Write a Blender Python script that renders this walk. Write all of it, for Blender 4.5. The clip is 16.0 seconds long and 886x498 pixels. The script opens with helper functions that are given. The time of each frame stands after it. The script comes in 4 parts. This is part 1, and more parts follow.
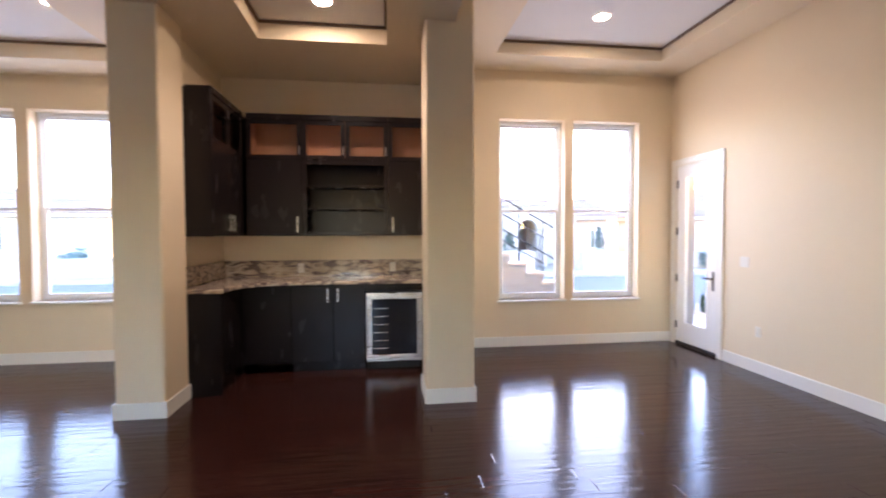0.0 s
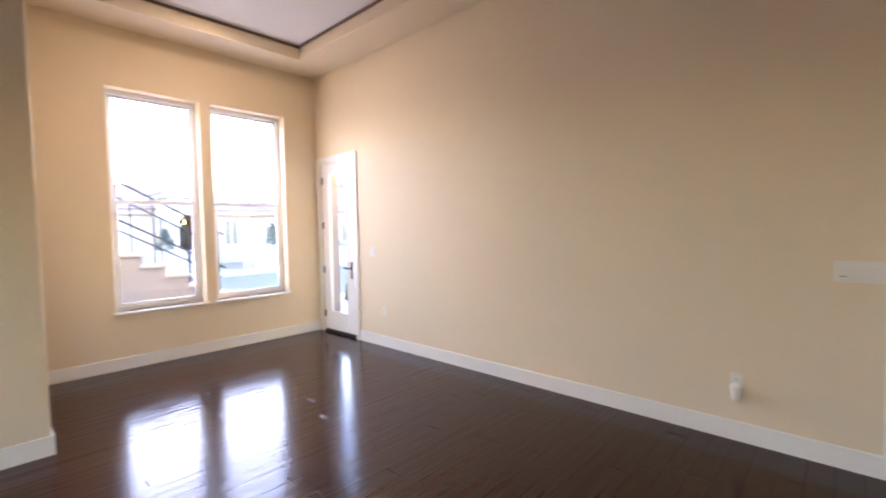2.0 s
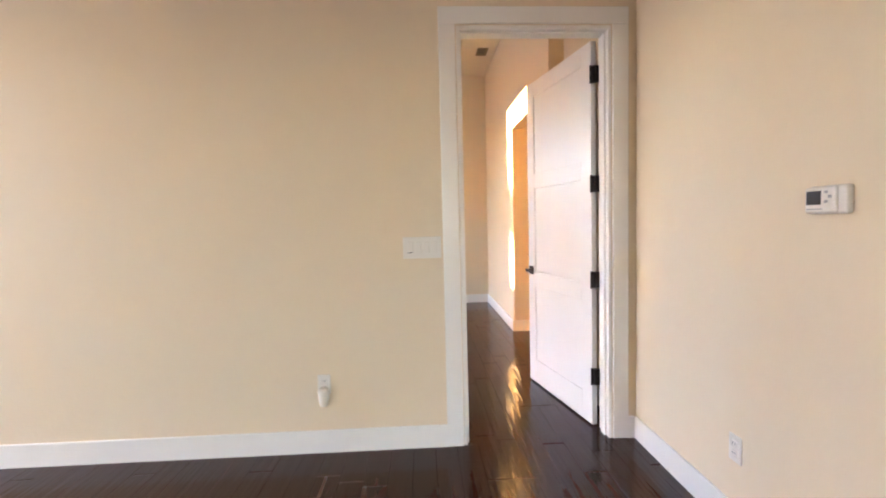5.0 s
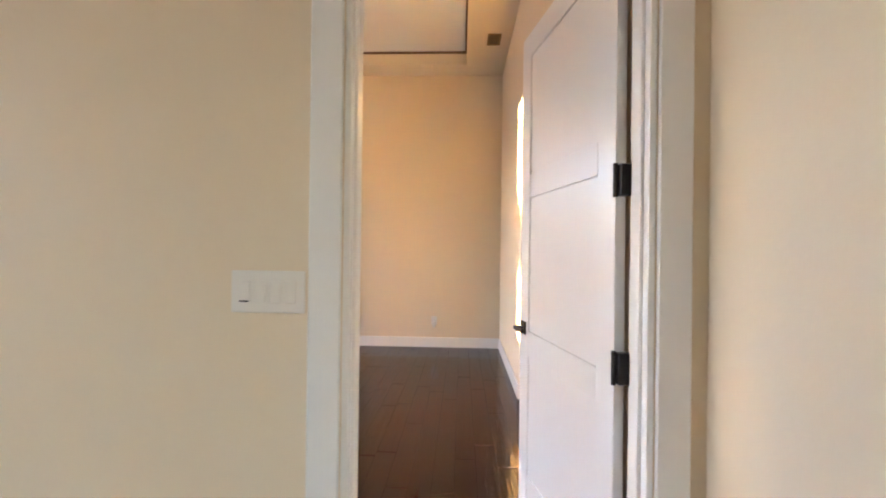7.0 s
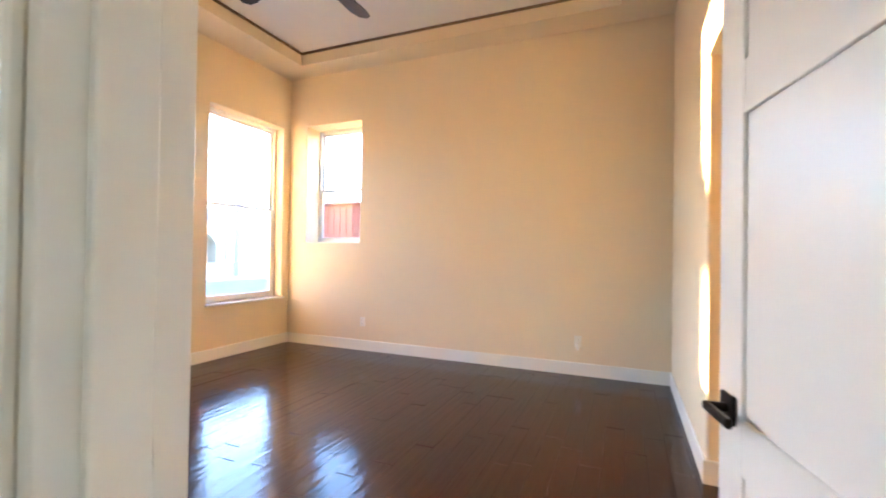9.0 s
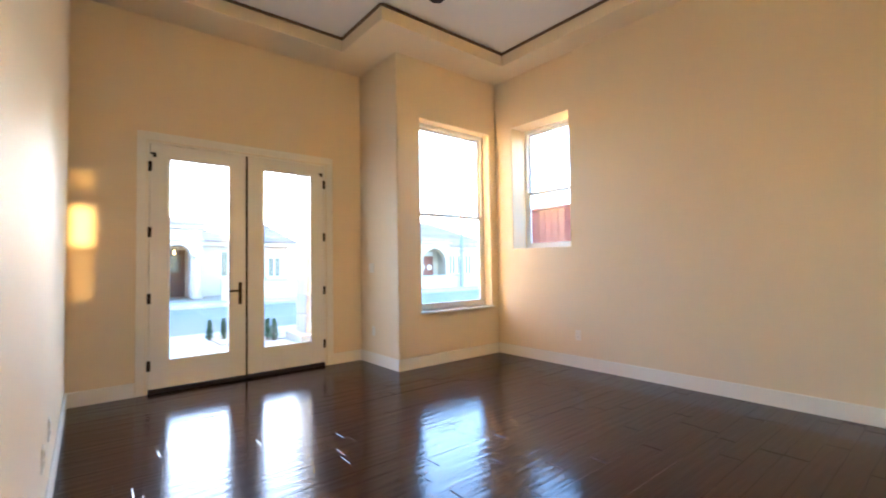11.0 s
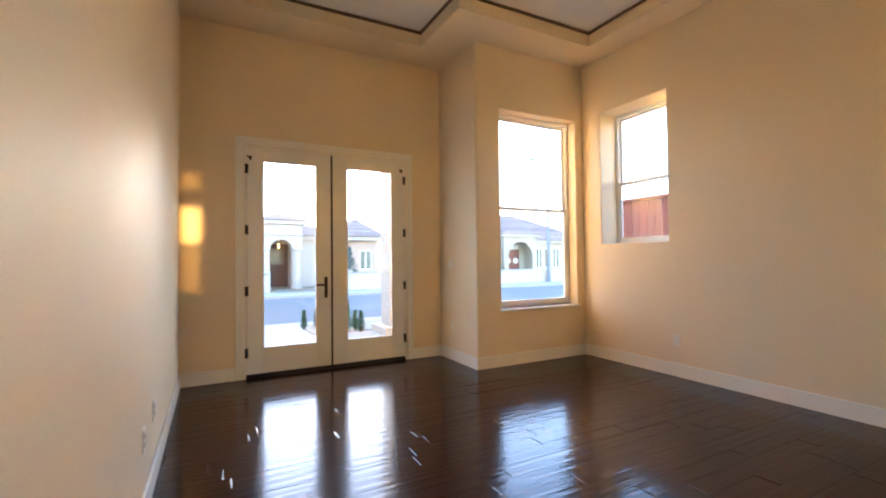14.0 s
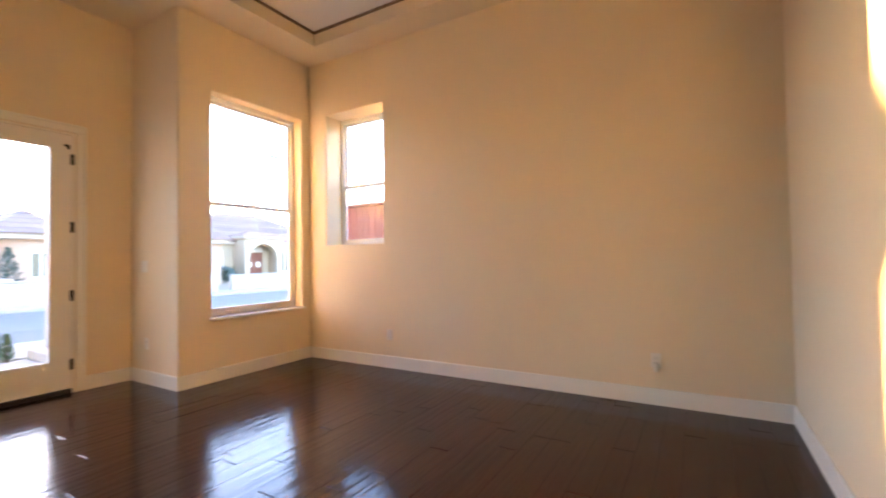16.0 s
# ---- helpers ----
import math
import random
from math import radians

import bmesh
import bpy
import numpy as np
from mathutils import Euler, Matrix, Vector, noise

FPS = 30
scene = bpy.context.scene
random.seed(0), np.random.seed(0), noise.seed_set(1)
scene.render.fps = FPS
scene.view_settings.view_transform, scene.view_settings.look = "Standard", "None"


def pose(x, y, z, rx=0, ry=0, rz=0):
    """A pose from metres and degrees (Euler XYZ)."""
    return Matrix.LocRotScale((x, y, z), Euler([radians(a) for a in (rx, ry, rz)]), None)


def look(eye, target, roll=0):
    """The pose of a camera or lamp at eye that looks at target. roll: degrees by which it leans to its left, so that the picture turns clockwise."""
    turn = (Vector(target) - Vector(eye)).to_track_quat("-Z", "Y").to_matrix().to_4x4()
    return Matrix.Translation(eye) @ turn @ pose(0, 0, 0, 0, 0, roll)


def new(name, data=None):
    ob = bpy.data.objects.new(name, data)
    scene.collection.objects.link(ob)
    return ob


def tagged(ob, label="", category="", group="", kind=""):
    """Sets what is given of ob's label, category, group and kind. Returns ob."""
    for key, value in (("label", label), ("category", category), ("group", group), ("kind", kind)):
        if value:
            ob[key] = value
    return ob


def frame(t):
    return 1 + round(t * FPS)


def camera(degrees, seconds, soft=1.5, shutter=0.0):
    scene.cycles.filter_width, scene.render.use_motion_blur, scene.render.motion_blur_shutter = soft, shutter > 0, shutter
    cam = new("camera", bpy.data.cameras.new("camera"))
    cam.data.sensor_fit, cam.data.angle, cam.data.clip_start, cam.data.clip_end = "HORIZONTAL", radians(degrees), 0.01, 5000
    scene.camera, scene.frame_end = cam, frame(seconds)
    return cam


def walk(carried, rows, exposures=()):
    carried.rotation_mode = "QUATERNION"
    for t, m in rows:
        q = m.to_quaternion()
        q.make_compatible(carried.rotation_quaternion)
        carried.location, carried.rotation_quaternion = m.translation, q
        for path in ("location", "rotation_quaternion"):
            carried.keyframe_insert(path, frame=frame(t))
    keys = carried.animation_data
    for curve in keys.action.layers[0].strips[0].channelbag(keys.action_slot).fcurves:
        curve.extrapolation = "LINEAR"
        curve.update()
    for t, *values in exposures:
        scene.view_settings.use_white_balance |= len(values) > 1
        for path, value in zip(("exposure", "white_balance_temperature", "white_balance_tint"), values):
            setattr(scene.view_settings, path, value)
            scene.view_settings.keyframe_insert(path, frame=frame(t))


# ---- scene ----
cam = camera(90.8, 16.0, soft=1.9, shutter=0.4)
PATH = [
    (0, (-0.376, -0.277, 1.514), (-0.12, 1.705, 1.45), -0.2),
    (0.5, (-0.296, -0.287, 1.496), (0.309, 1.618, 1.417), -0.4),
    (1, (-0.168, -0.299, 1.463), (0.746, 1.478, 1.377), -0.8),
    (1.5, (-0.059, -0.317, 1.45), (1.156, 1.269, 1.361), -1.1),
    (2, (0.109, -0.345, 1.489), (1.571, 1.016, 1.393), -1.0),
    (2.5, (0.134, -0.265, 1.407), (1.832, 0.786, 1.321), -0.5),
    (3, (0.229, -0.23, 1.407), (2.091, 0.497, 1.322), -0.5),
    (3.5, (0.39, -0.179, 1.344), (2.347, 0.225, 1.275), -0.8),
    (4, (0.604, -0.172, 1.329), (2.598, -0.048, 1.233), -1.5),
    (4.5, (0.824, -0.254, 1.328), (2.817, -0.353, 1.204), -1.6),
    (7, (2.341, -0.963, 1.319), (4.34, -0.878, 1.325), 0.7),
    (7.5, (2.662, -1.072, 1.321), (4.647, -0.833, 1.337), 0.7),
    (8.2, (3.064, -1.13, 1.316), (5.006, -0.653, 1.329), 1.0),
    (10.5, (3.816, -0.868, 1.18), (5.27, 0.504, 1.244), -0.6),
    (11, (3.893, -0.857, 1.201), (5.154, 0.694, 1.275), -0.9),
    (11.5, (3.948, -0.836, 1.207), (5.029, 0.845, 1.276), -1.0),
    (12, (3.969, -0.812, 1.202), (4.929, 0.942, 1.267), -1.1),
    (12.5, (3.983, -0.793, 1.213), (4.868, 0.999, 1.273), -0.9),
    (13, (3.977, -0.783, 1.218), (4.827, 1.027, 1.278), -0.7),
    (13.5, (3.992, -0.781, 1.208), (4.85, 1.024, 1.267), -0.6),
    (14, (4.041, -0.793, 1.234), (4.973, 0.976, 1.281), -0.6),
    (14.5, (4.099, -0.822, 1.224), (5.206, 0.842, 1.28), -0.5),
    (15, (4.177, -0.872, 1.226), (5.472, 0.652, 1.276), -0.7),
    (15.5, (4.239, -0.874, 1.228), (5.751, 0.435, 1.268), -0.9),
    (16, (4.339, -0.921, 1.205), (6.065, 0.089, 1.253), -0.9),
]
EXPOSURES = [(0, 4.65, 6050, 34), (2.5, 4.8, 6300, 35), (3.5, 5.1, 6300, 33), (4.5, 5.4, 6200, 32), (7.0, 5.1, 6000, 28), (8.2, 5.1, 5850, 25),
             (10.5, 4.85, 5300, 16), (11.5, 4.35, 5700, 17), (12.5, 4.17, 6000, 20), (14.0, 4.17, 6050, 20), (16, 4.42, 6400, 29)]
walk(cam, [(t, look(eye, goal, roll)) for t, eye, goal, roll in PATH], EXPOSURES)

# ---- world and sun: clear evening, the sun almost on the horizon beyond the street ----
SUN_DIR = Vector((1.5, 4.85, 0.21)).normalized()
world = bpy.data.worlds.new("evening_sky")
scene.world = world
world.use_nodes = True
wn = world.node_tree
sky = wn.nodes.new("ShaderNodeTexSky")
sky.sky_type = "NISHITA"
sky.sun_disc = False
sky.sun_elevation = radians(8.0)
sky.sun_rotation = math.atan2(SUN_DIR.x, SUN_DIR.y)
sky.air_density = 1.0
sky.dust_density = 0.25
sky.ozone_density = 2.0
wn.links.new(sky.outputs[0], wn.nodes["Background"].inputs[0])
wn.nodes["Background"].inputs[1].default_value = 0.15

sun_data = bpy.data.lights.new("sun", "SUN")
sun_data.energy = 3.8
sun_data.angle = radians(0.5)
sun_data.color = (1.0, 0.66, 0.23)
sun = new("sun", sun_data)
sun.matrix_world = look(SUN_DIR * 60, (0, 0, 0))


def sky_opening(x, y, z, w, h, rx, rz, watts, colour):
    """The sky's light in an opening, as a lamp of the opening's size just inside its glass."""
    ld = bpy.data.lights.new("sky_opening", "AREA")
    ld.shape, ld.size, ld.size_y = "RECTANGLE", w, h
    ld.energy, ld.color = watts, colour
    lo = new("sky_opening", ld)
    lo.matrix_world = pose(x, y, z, rx, 0, rz)


DAY = (1.0, 0.95, 0.87)
sky_opening(5.25, 4.45, 1.45, 1.6, 2.0, -90, 0, 1.4, DAY)       # french doors
for wx, ww, wz in ((1.585, 0.75, 1.85), (2.645, 0.79, 1.85), (-3.935, 1.0, 1.87), (-5.34, 1.15, 1.87)):   # windows of the first room
    sky_opening(wx, 5.66, wz, ww, 2.1, -90, 0, 0.7, (0.93, 0.96, 1.0))

# ---- materials ----
def mat(name, colour, rough=0.6, metal=0.0, spread=0.06, scale=6.0, bump=0.0, bump_scale=80.0, emit=None, power=0.0,
        piece=0.0, stretch=(1, 1, 1), spec=0.5, coat=0.0):
    """A surface with large soft variation, fine grain, fine relief and, for pieces, a shade of each one's own."""
    m = bpy.data.materials.new(name)
    m.use_nodes = True
    nt = m.node_tree
    b = nt.nodes["Principled BSDF"]
    b.inputs["Roughness"].default_value = rough
    b.inputs["Metallic"].default_value = metal
    b.inputs["Specular IOR Level"].default_value = spec
    b.inputs["Coat Weight"].default_value = coat
    tc = nt.nodes.new("ShaderNodeTexCoord")
    mp = nt.nodes.new("ShaderNodeMapping")
    mp.inputs["Scale"].default_value = stretch
    nt.links.new(tc.outputs["Object"], mp.inputs[0])
    n1 = nt.nodes.new("ShaderNodeTexNoise")
    n1.inputs["Scale"].default_value = scale
    n1.inputs["Detail"].default_value = 4
    n2 = nt.nodes.new("ShaderNodeTexNoise")
    n2.inputs["Scale"].default_value = scale * 9
    n2.inputs["Detail"].default_value = 3
    for n in (n1, n2):
        nt.links.new(mp.outputs[0], n.inputs["Vector"])
    add = nt.nodes.new("ShaderNodeMath")
    add.operation = "MULTIPLY_ADD"
    nt.links.new(n2.outputs[0], add.inputs[0])
    add.inputs[1].default_value = 0.4
    nt.links.new(n1.outputs[0], add.inputs[2])
    rng = nt.nodes.new("ShaderNodeMapRange")
    rng.inputs[1].default_value, rng.inputs[2].default_value = 0.35, 1.05
    rng.inputs[3].default_value, rng.inputs[4].default_value = 1 - spread, 1 + spread
    nt.links.new(add.outputs[0], rng.inputs[0])
    value = rng.outputs[0]
    if piece:
        info = nt.nodes.new("ShaderNodeObjectInfo")
        pr = nt.nodes.new("ShaderNodeMapRange")
        pr.inputs[3].default_value, pr.inputs[4].default_value = 1 - piece, 1 + piece
        nt.links.new(info.outputs["Random"], pr.inputs[0])
        geo = nt.nodes.new("ShaderNodeNewGeometry")
        ir = nt.nodes.new("ShaderNodeMapRange")
        ir.inputs[3].default_value, ir.inputs[4].default_value = 1 - piece, 1 + piece
        nt.links.new(geo.outputs["Random Per Island"], ir.inputs[0])
        for r in (pr, ir):
            mu = nt.nodes.new("ShaderNodeMath")
            mu.operation = "MULTIPLY"
            nt.links.new(value, mu.inputs[0])
            nt.links.new(r.outputs[0], mu.inputs[1])
            value = mu.outputs[0]
    sc = nt.nodes.new("ShaderNodeVectorMath")
    sc.operation = "SCALE"
    sc.inputs[0].default_value = colour
    nt.links.new(value, sc.inputs["Scale"])
    nt.links.new(sc.outputs[0], b.inputs["Base Color"])
    rr = nt.nodes.new("ShaderNodeMapRange")
    rr.inputs[3].default_value, rr.inputs[4].default_value = max(0.02, rough * 0.8), min(1, rough * 1.2)
    nt.links.new(n1.outputs[0], rr.inputs[0])
    nt.links.new(rr.outputs[0], b.inputs["Roughness"])
    if bump:
        n3 = nt.nodes.new("ShaderNodeTexNoise")
        n3.inputs["Scale"].default_value = bump_scale
        n3.inputs["Detail"].default_value = 3
        nt.links.new(mp.outputs[0], n3.inputs["Vector"])
        bp = nt.nodes.new("ShaderNodeBump")
        bp.inputs["Strength"].default_value = bump
        bp.inputs["Distance"].default_value = 0.01
        nt.links.new(n3.outputs[0], bp.inputs["Height"])
        nt.links.new(bp.outputs[0], b.inputs["Normal"])
    if emit:
        b.inputs["Emission Color"].default_value = (*emit, 1)
        b.inputs["Emission Strength"].default_value = power
    return m


def glass_mat(name, tint=(1, 1, 1), gloss=0.035):
    m = bpy.data.materials.new(name)
    m.use_nodes = True
    nt = m.node_tree
    nt.nodes.remove(nt.nodes["Principled BSDF"])
    tr = nt.nodes.new("ShaderNodeBsdfTransparent")
    tr.inputs[0].default_value = (*tint, 1)
    gl = nt.nodes.new("ShaderNodeBsdfGlossy")
    gl.inputs["Roughness"].default_value = 0.01
    mx = nt.nodes.new("ShaderNodeMixShader")
    mx.inputs[0].default_value = gloss
    nt.links.new(tr.outputs[0], mx.inputs[1])
    nt.links.new(gl.outputs[0], mx.inputs[2])
    nt.links.new(mx.outputs[0], nt.nodes["Material Output"].inputs[0])
    return m


def granite_mat():
    m = mat("granite", (0.5, 0.4, 0.3), 0.15, spread=0.2, scale=9)
    nt = m.node_tree
    b = nt.nodes["Principled BSDF"]
    tc = nt.nodes.new("ShaderNodeTexCoord")
    mp = nt.nodes.new("ShaderNodeMapping")
    mp.inputs["Scale"].default_value = (1, 2.0, 3.0)
    mp.inputs["Rotation"].default_value = (0.3, 0.2, 0.5)
    nt.links.new(tc.outputs["Object"], mp.inputs[0])
    n = nt.nodes.new("ShaderNodeTexNoise")
    n.inputs["Scale"].default_value, n.inputs["Detail"].default_value, n.inputs["Distortion"].default_value = 5.0, 8, 1.6
    nt.links.new(mp.outputs[0], n.inputs["Vector"])
    cr = nt.nodes.new("ShaderNodeValToRGB")
    cr.color_ramp.elements[0].position, cr.color_ramp.elements[0].color = 0.34, (0.10, 0.07, 0.055, 1)
    cr.color_ramp.elements[1].position, cr.color_ramp.elements[1].color = 0.68, (0.6, 0.5, 0.38, 1)
    for p, c in ((0.45, (0.22, 0.17, 0.15, 1)), (0.52, (0.45, 0.35, 0.25, 1))):
        cr.color_ramp.elements.new(p).color = c
    nt.links.new(n.outputs[0], cr.inputs[0])
    nt.links.new(cr.outputs[0], b.inputs["Base Color"])
    return m


def floor_mat():
    """Espresso-stained, hand-scraped boards that run along x under a worn satin lacquer."""
    m = mat("dark_floor_wood", (0.036, 0.0122, 0.0086), 0.15, spread=0.4, scale=2.2, piece=0.1, stretch=(0.7, 9, 1), spec=0.28)
    nt = m.node_tree
    b = nt.nodes["Principled BSDF"]
    geo = nt.nodes.new("ShaderNodeNewGeometry")
    mp = nt.nodes.new("ShaderNodeMapping")
    mp.inputs["Scale"].default_value = (1.3, 15, 1)
    nt.links.new(geo.outputs["Position"], mp.inputs[0])
    n = nt.nodes.new("ShaderNodeTexNoise")
    n.inputs["Scale"].default_value, n.inputs["Detail"].default_value = 1.6, 2.5
    nt.links.new(mp.outputs[0], n.inputs["Vector"])
    bp = nt.nodes.new("ShaderNodeBump")
    bp.inputs["Strength"].default_value, bp.inputs["Distance"].default_value = 0.26, 0.01
    nt.links.new(n.outputs[0], bp.inputs["Height"])
    nt.links.new(bp.outputs[0], b.inputs["Normal"])
    return m


WALL = mat("cream_wall_paint", (0.77, 0.635, 0.44), 0.56, spread=0.02, scale=1.2, bump=0.10, bump_scale=45, spec=0.33)
CEIL = mat("cream_ceiling_paint", (0.77, 0.645, 0.46), 0.6, spread=0.02, scale=1.2, bump=0.12, bump_scale=45)
TRAYW = mat("white_ceiling_paint", (0.72, 0.70, 0.68), 0.7, spread=0.02, scale=1.2, bump=0.1, bump_scale=45)
TRIM = mat("white_trim_enamel", (0.82, 0.79, 0.72), 0.3, spread=0.015, scale=3)
DOORW = mat("white_door_enamel", (0.82, 0.80, 0.76), 0.32, spread=0.015, scale=3)
VINYL = mat("white_vinyl", (0.8, 0.79, 0.77), 0.35, spread=0.015, scale=3)
SHADOWLINE = mat("painted_shadow_line", (0.16, 0.10, 0.06), 0.7, spread=0.1)
FLOOR = floor_mat()
GAP = mat("dark_floor_gap", (0.008, 0.005, 0.004), 0.6, spread=0.1)
CAB = mat("espresso_cabinet", (0.013, 0.009, 0.0085), 0.26, spread=0.05, scale=3, stretch=(3, 3, 1), spec=0.2)
CABIN = mat("cabinet_interior_wood", (0.6, 0.33, 0.19), 0.5, spread=0.1, scale=3)
GRANITE = granite_mat()
STEEL = mat("brushed_steel", (0.62, 0.58, 0.53), 0.28, metal=1.0, spread=0.05, stretch=(1, 1, 30))
BLACKGL = mat("black_glass", (0.012, 0.014, 0.02), 0.06, spread=0.1)
BRONZE = mat("oil_rubbed_bronze", (0.018, 0.013, 0.011), 0.38, metal=0.6, spread=0.2, scale=20)
DARKPL = mat("black_rubber", (0.012, 0.01, 0.009), 0.6, spread=0.1)
PLASTIC = mat("white_plastic", (0.78, 0.73, 0.64), 0.35, spread=0.01)
SCREEN = mat("grey_lcd", (0.12, 0.13, 0.11), 0.2, spread=0.05)
LCD = mat("dark_lcd", (0.045, 0.042, 0.04), 0.25, spread=0.05)
BUTTON = mat("grey_button", (0.36, 0.35, 0.33), 0.4, spread=0.03)
GLASS = glass_mat("window_glass")
CABGLASS = glass_mat("cabinet_glass", (0.9, 0.88, 0.86))
LAMP = mat("lamp_diffuser", (0.9, 0.85, 0.7), 0.5, emit=(1.0, 0.83, 0.55), power=14)
BULB = mat("lantern_bulb", (0.9, 0.7, 0.4), 0.5, emit=(1.0, 0.6, 0.15), power=0.5)
STUCCO = mat("pale_stucco", (0.49, 0.435, 0.37), 0.9, spread=0.05, scale=1.5, bump=0.3, bump_scale=30)
STUCCOP = mat("peach_stucco", (0.46, 0.335, 0.26), 0.9, spread=0.05, scale=1.5, bump=0.3, bump_scale=30)
TILE = mat("grey_brown_roof_tile", (0.27, 0.19, 0.165), 0.85, spread=0.25, scale=2, piece=0.2)
ASPHALT = mat("asphalt", (0.13, 0.128, 0.125), 0.9, spread=0.1, scale=2, bump=0.3, bump_scale=120)
CONCRETE = mat("pale_concrete", (0.37, 0.355, 0.335), 0.85, spread=0.06, scale=2, bump=0.2, bump_scale=60)
SOIL = mat("dry_ground", (0.3, 0.25, 0.18), 0.95, spread=0.2, scale=0.8, bump=0.3, bump_scale=20)
STONE = mat("cream_cut_stone", (0.44, 0.39, 0.33), 0.85, spread=0.1, scale=5, bump=0.3, bump_scale=40, piece=0.06)
REDWOOD = mat("redwood_boards", (0.22, 0.075, 0.055), 0.75, spread=0.18, scale=2, stretch=(8, 8, 0.8), piece=0.15)
DOORWOOD = mat("brown_entry_door", (0.06, 0.022, 0.012), 0.5, spread=0.2, scale=3, stretch=(6, 6, 1))
REDDOOR = mat("red_brown_door", (0.16, 0.045, 0.03), 0.45, spread=0.15, scale=3, stretch=(6, 6, 1))
FROST = mat("frosted_glass", (0.7, 0.68, 0.64), 0.25, spread=0.03)
LEAF = mat("conifer_green", (0.08, 0.15, 0.06), 0.8, spread=0.3, scale=8, piece=0.3)
LEAFB = mat("blue_green_leaf", (0.10, 0.16, 0.14), 0.8, spread=0.3, scale=8, piece=0.3)
BARK = mat("bark", (0.12, 0.08, 0.05), 0.9, spread=0.2, scale=10)
IRON = mat("dark_iron", (0.03, 0.03, 0.035), 0.5, metal=0.5, spread=0.1)
STUCCOT = mat("tan_stucco", (0.42, 0.36, 0.27), 0.9, spread=0.05, scale=1.5, bump=0.3, bump_scale=30)
STUCCOG = mat("grey_stucco", (0.27, 0.265, 0.26), 0.9, spread=0.06, scale=1.5, bump=0.3, bump_scale=30)
GALV = mat("galvanised_pole", (0.2, 0.21, 0.22), 0.6, metal=0.2, spread=0.08)


# ---- mesh helpers ----
def bx(bm, x0, y0, z0, x1, y1, z1):
    vs = [bm.verts.new((x, y, z)) for x in (x0, x1) for y in (y0, y1) for z in (z0, z1)]
    for f in ((0, 1, 3, 2), (4, 6, 7, 5), (0, 4, 5, 1), (2, 3, 7, 6), (0, 2, 6, 4), (1, 5, 7, 3)):
        bm.faces.new([vs[i] for i in f])
    return vs


def box(*c, bevel=0.0, seg=1):
    bm = bmesh.new()
    lo = [min(c[i], c[i + 3]) for i in range(3)]
    hi = [max(c[i], c[i + 3]) for i in range(3)]
    bx(bm, *lo, *hi)
    if bevel:
        bmesh.ops.bevel(bm, geom=bm.edges[:], offset=bevel, segments=seg, profile=0.5, affect="EDGES")
    return bm


def boxes(*cs, bevel=0.0):
    bm = bmesh.new()
    for c in cs:
        bx(bm, *c)
    if bevel:
        bmesh.ops.bevel(bm, geom=bm.edges[:], offset=bevel, segments=1, profile=0.5, affect="EDGES")
    return bm


def cyl(p, q, r, r2=None, n=20, bevel=0.0):
    bm = bmesh.new()
    p, q = Vector(p), Vector(q)
    bmesh.ops.create_cone(bm, cap_ends=True, segments=n, radius1=r, radius2=r if r2 is None else r2, depth=(q - p).length)
    if bevel:
        es = [e for e in bm.edges if len(e.link_faces) == 2 and any(len(f.verts) > 4 for f in e.link_faces)]
        bmesh.ops.bevel(bm, geom=es, offset=bevel, segments=2, profile=0.5, affect="EDGES")
    bm.transform(Matrix.Translation((p + q) / 2) @ (q - p).to_track_quat("Z", "Y").to_matrix().to_4x4())
    return bm


def joined(*bms):
    out = bmesh.new()
    for b in bms:
        me = bpy.data.meshes.new("tmp")
        b.to_mesh(me)
        b.free()
        out.from_mesh(me)
        bpy.data.meshes.remove(me)
    return out


def mesh_of(name, bm, material):
    bmesh.ops.recalc_face_normals(bm, faces=bm.faces[:])
    me = bpy.data.meshes.new(name)
    bm.to_mesh(me)
    bm.free()
    me.materials.append(material)
    return me


def solo(name, bm, material, label="", category="", kind="", group=""):
    return tagged(new(name, mesh_of(name, bm, material)), label, category, group, kind)


def root(name, m=None, label="", category="", group="", kind=""):
    ob = new(name)
    if m is not None:
        ob.matrix_world = m
    return tagged(ob, label, category, group, kind)


def part(name, bm, material, parent, label=""):
    ob = new(name, mesh_of(name, bm, material))
    ob.parent = parent
    return tagged(ob, label)


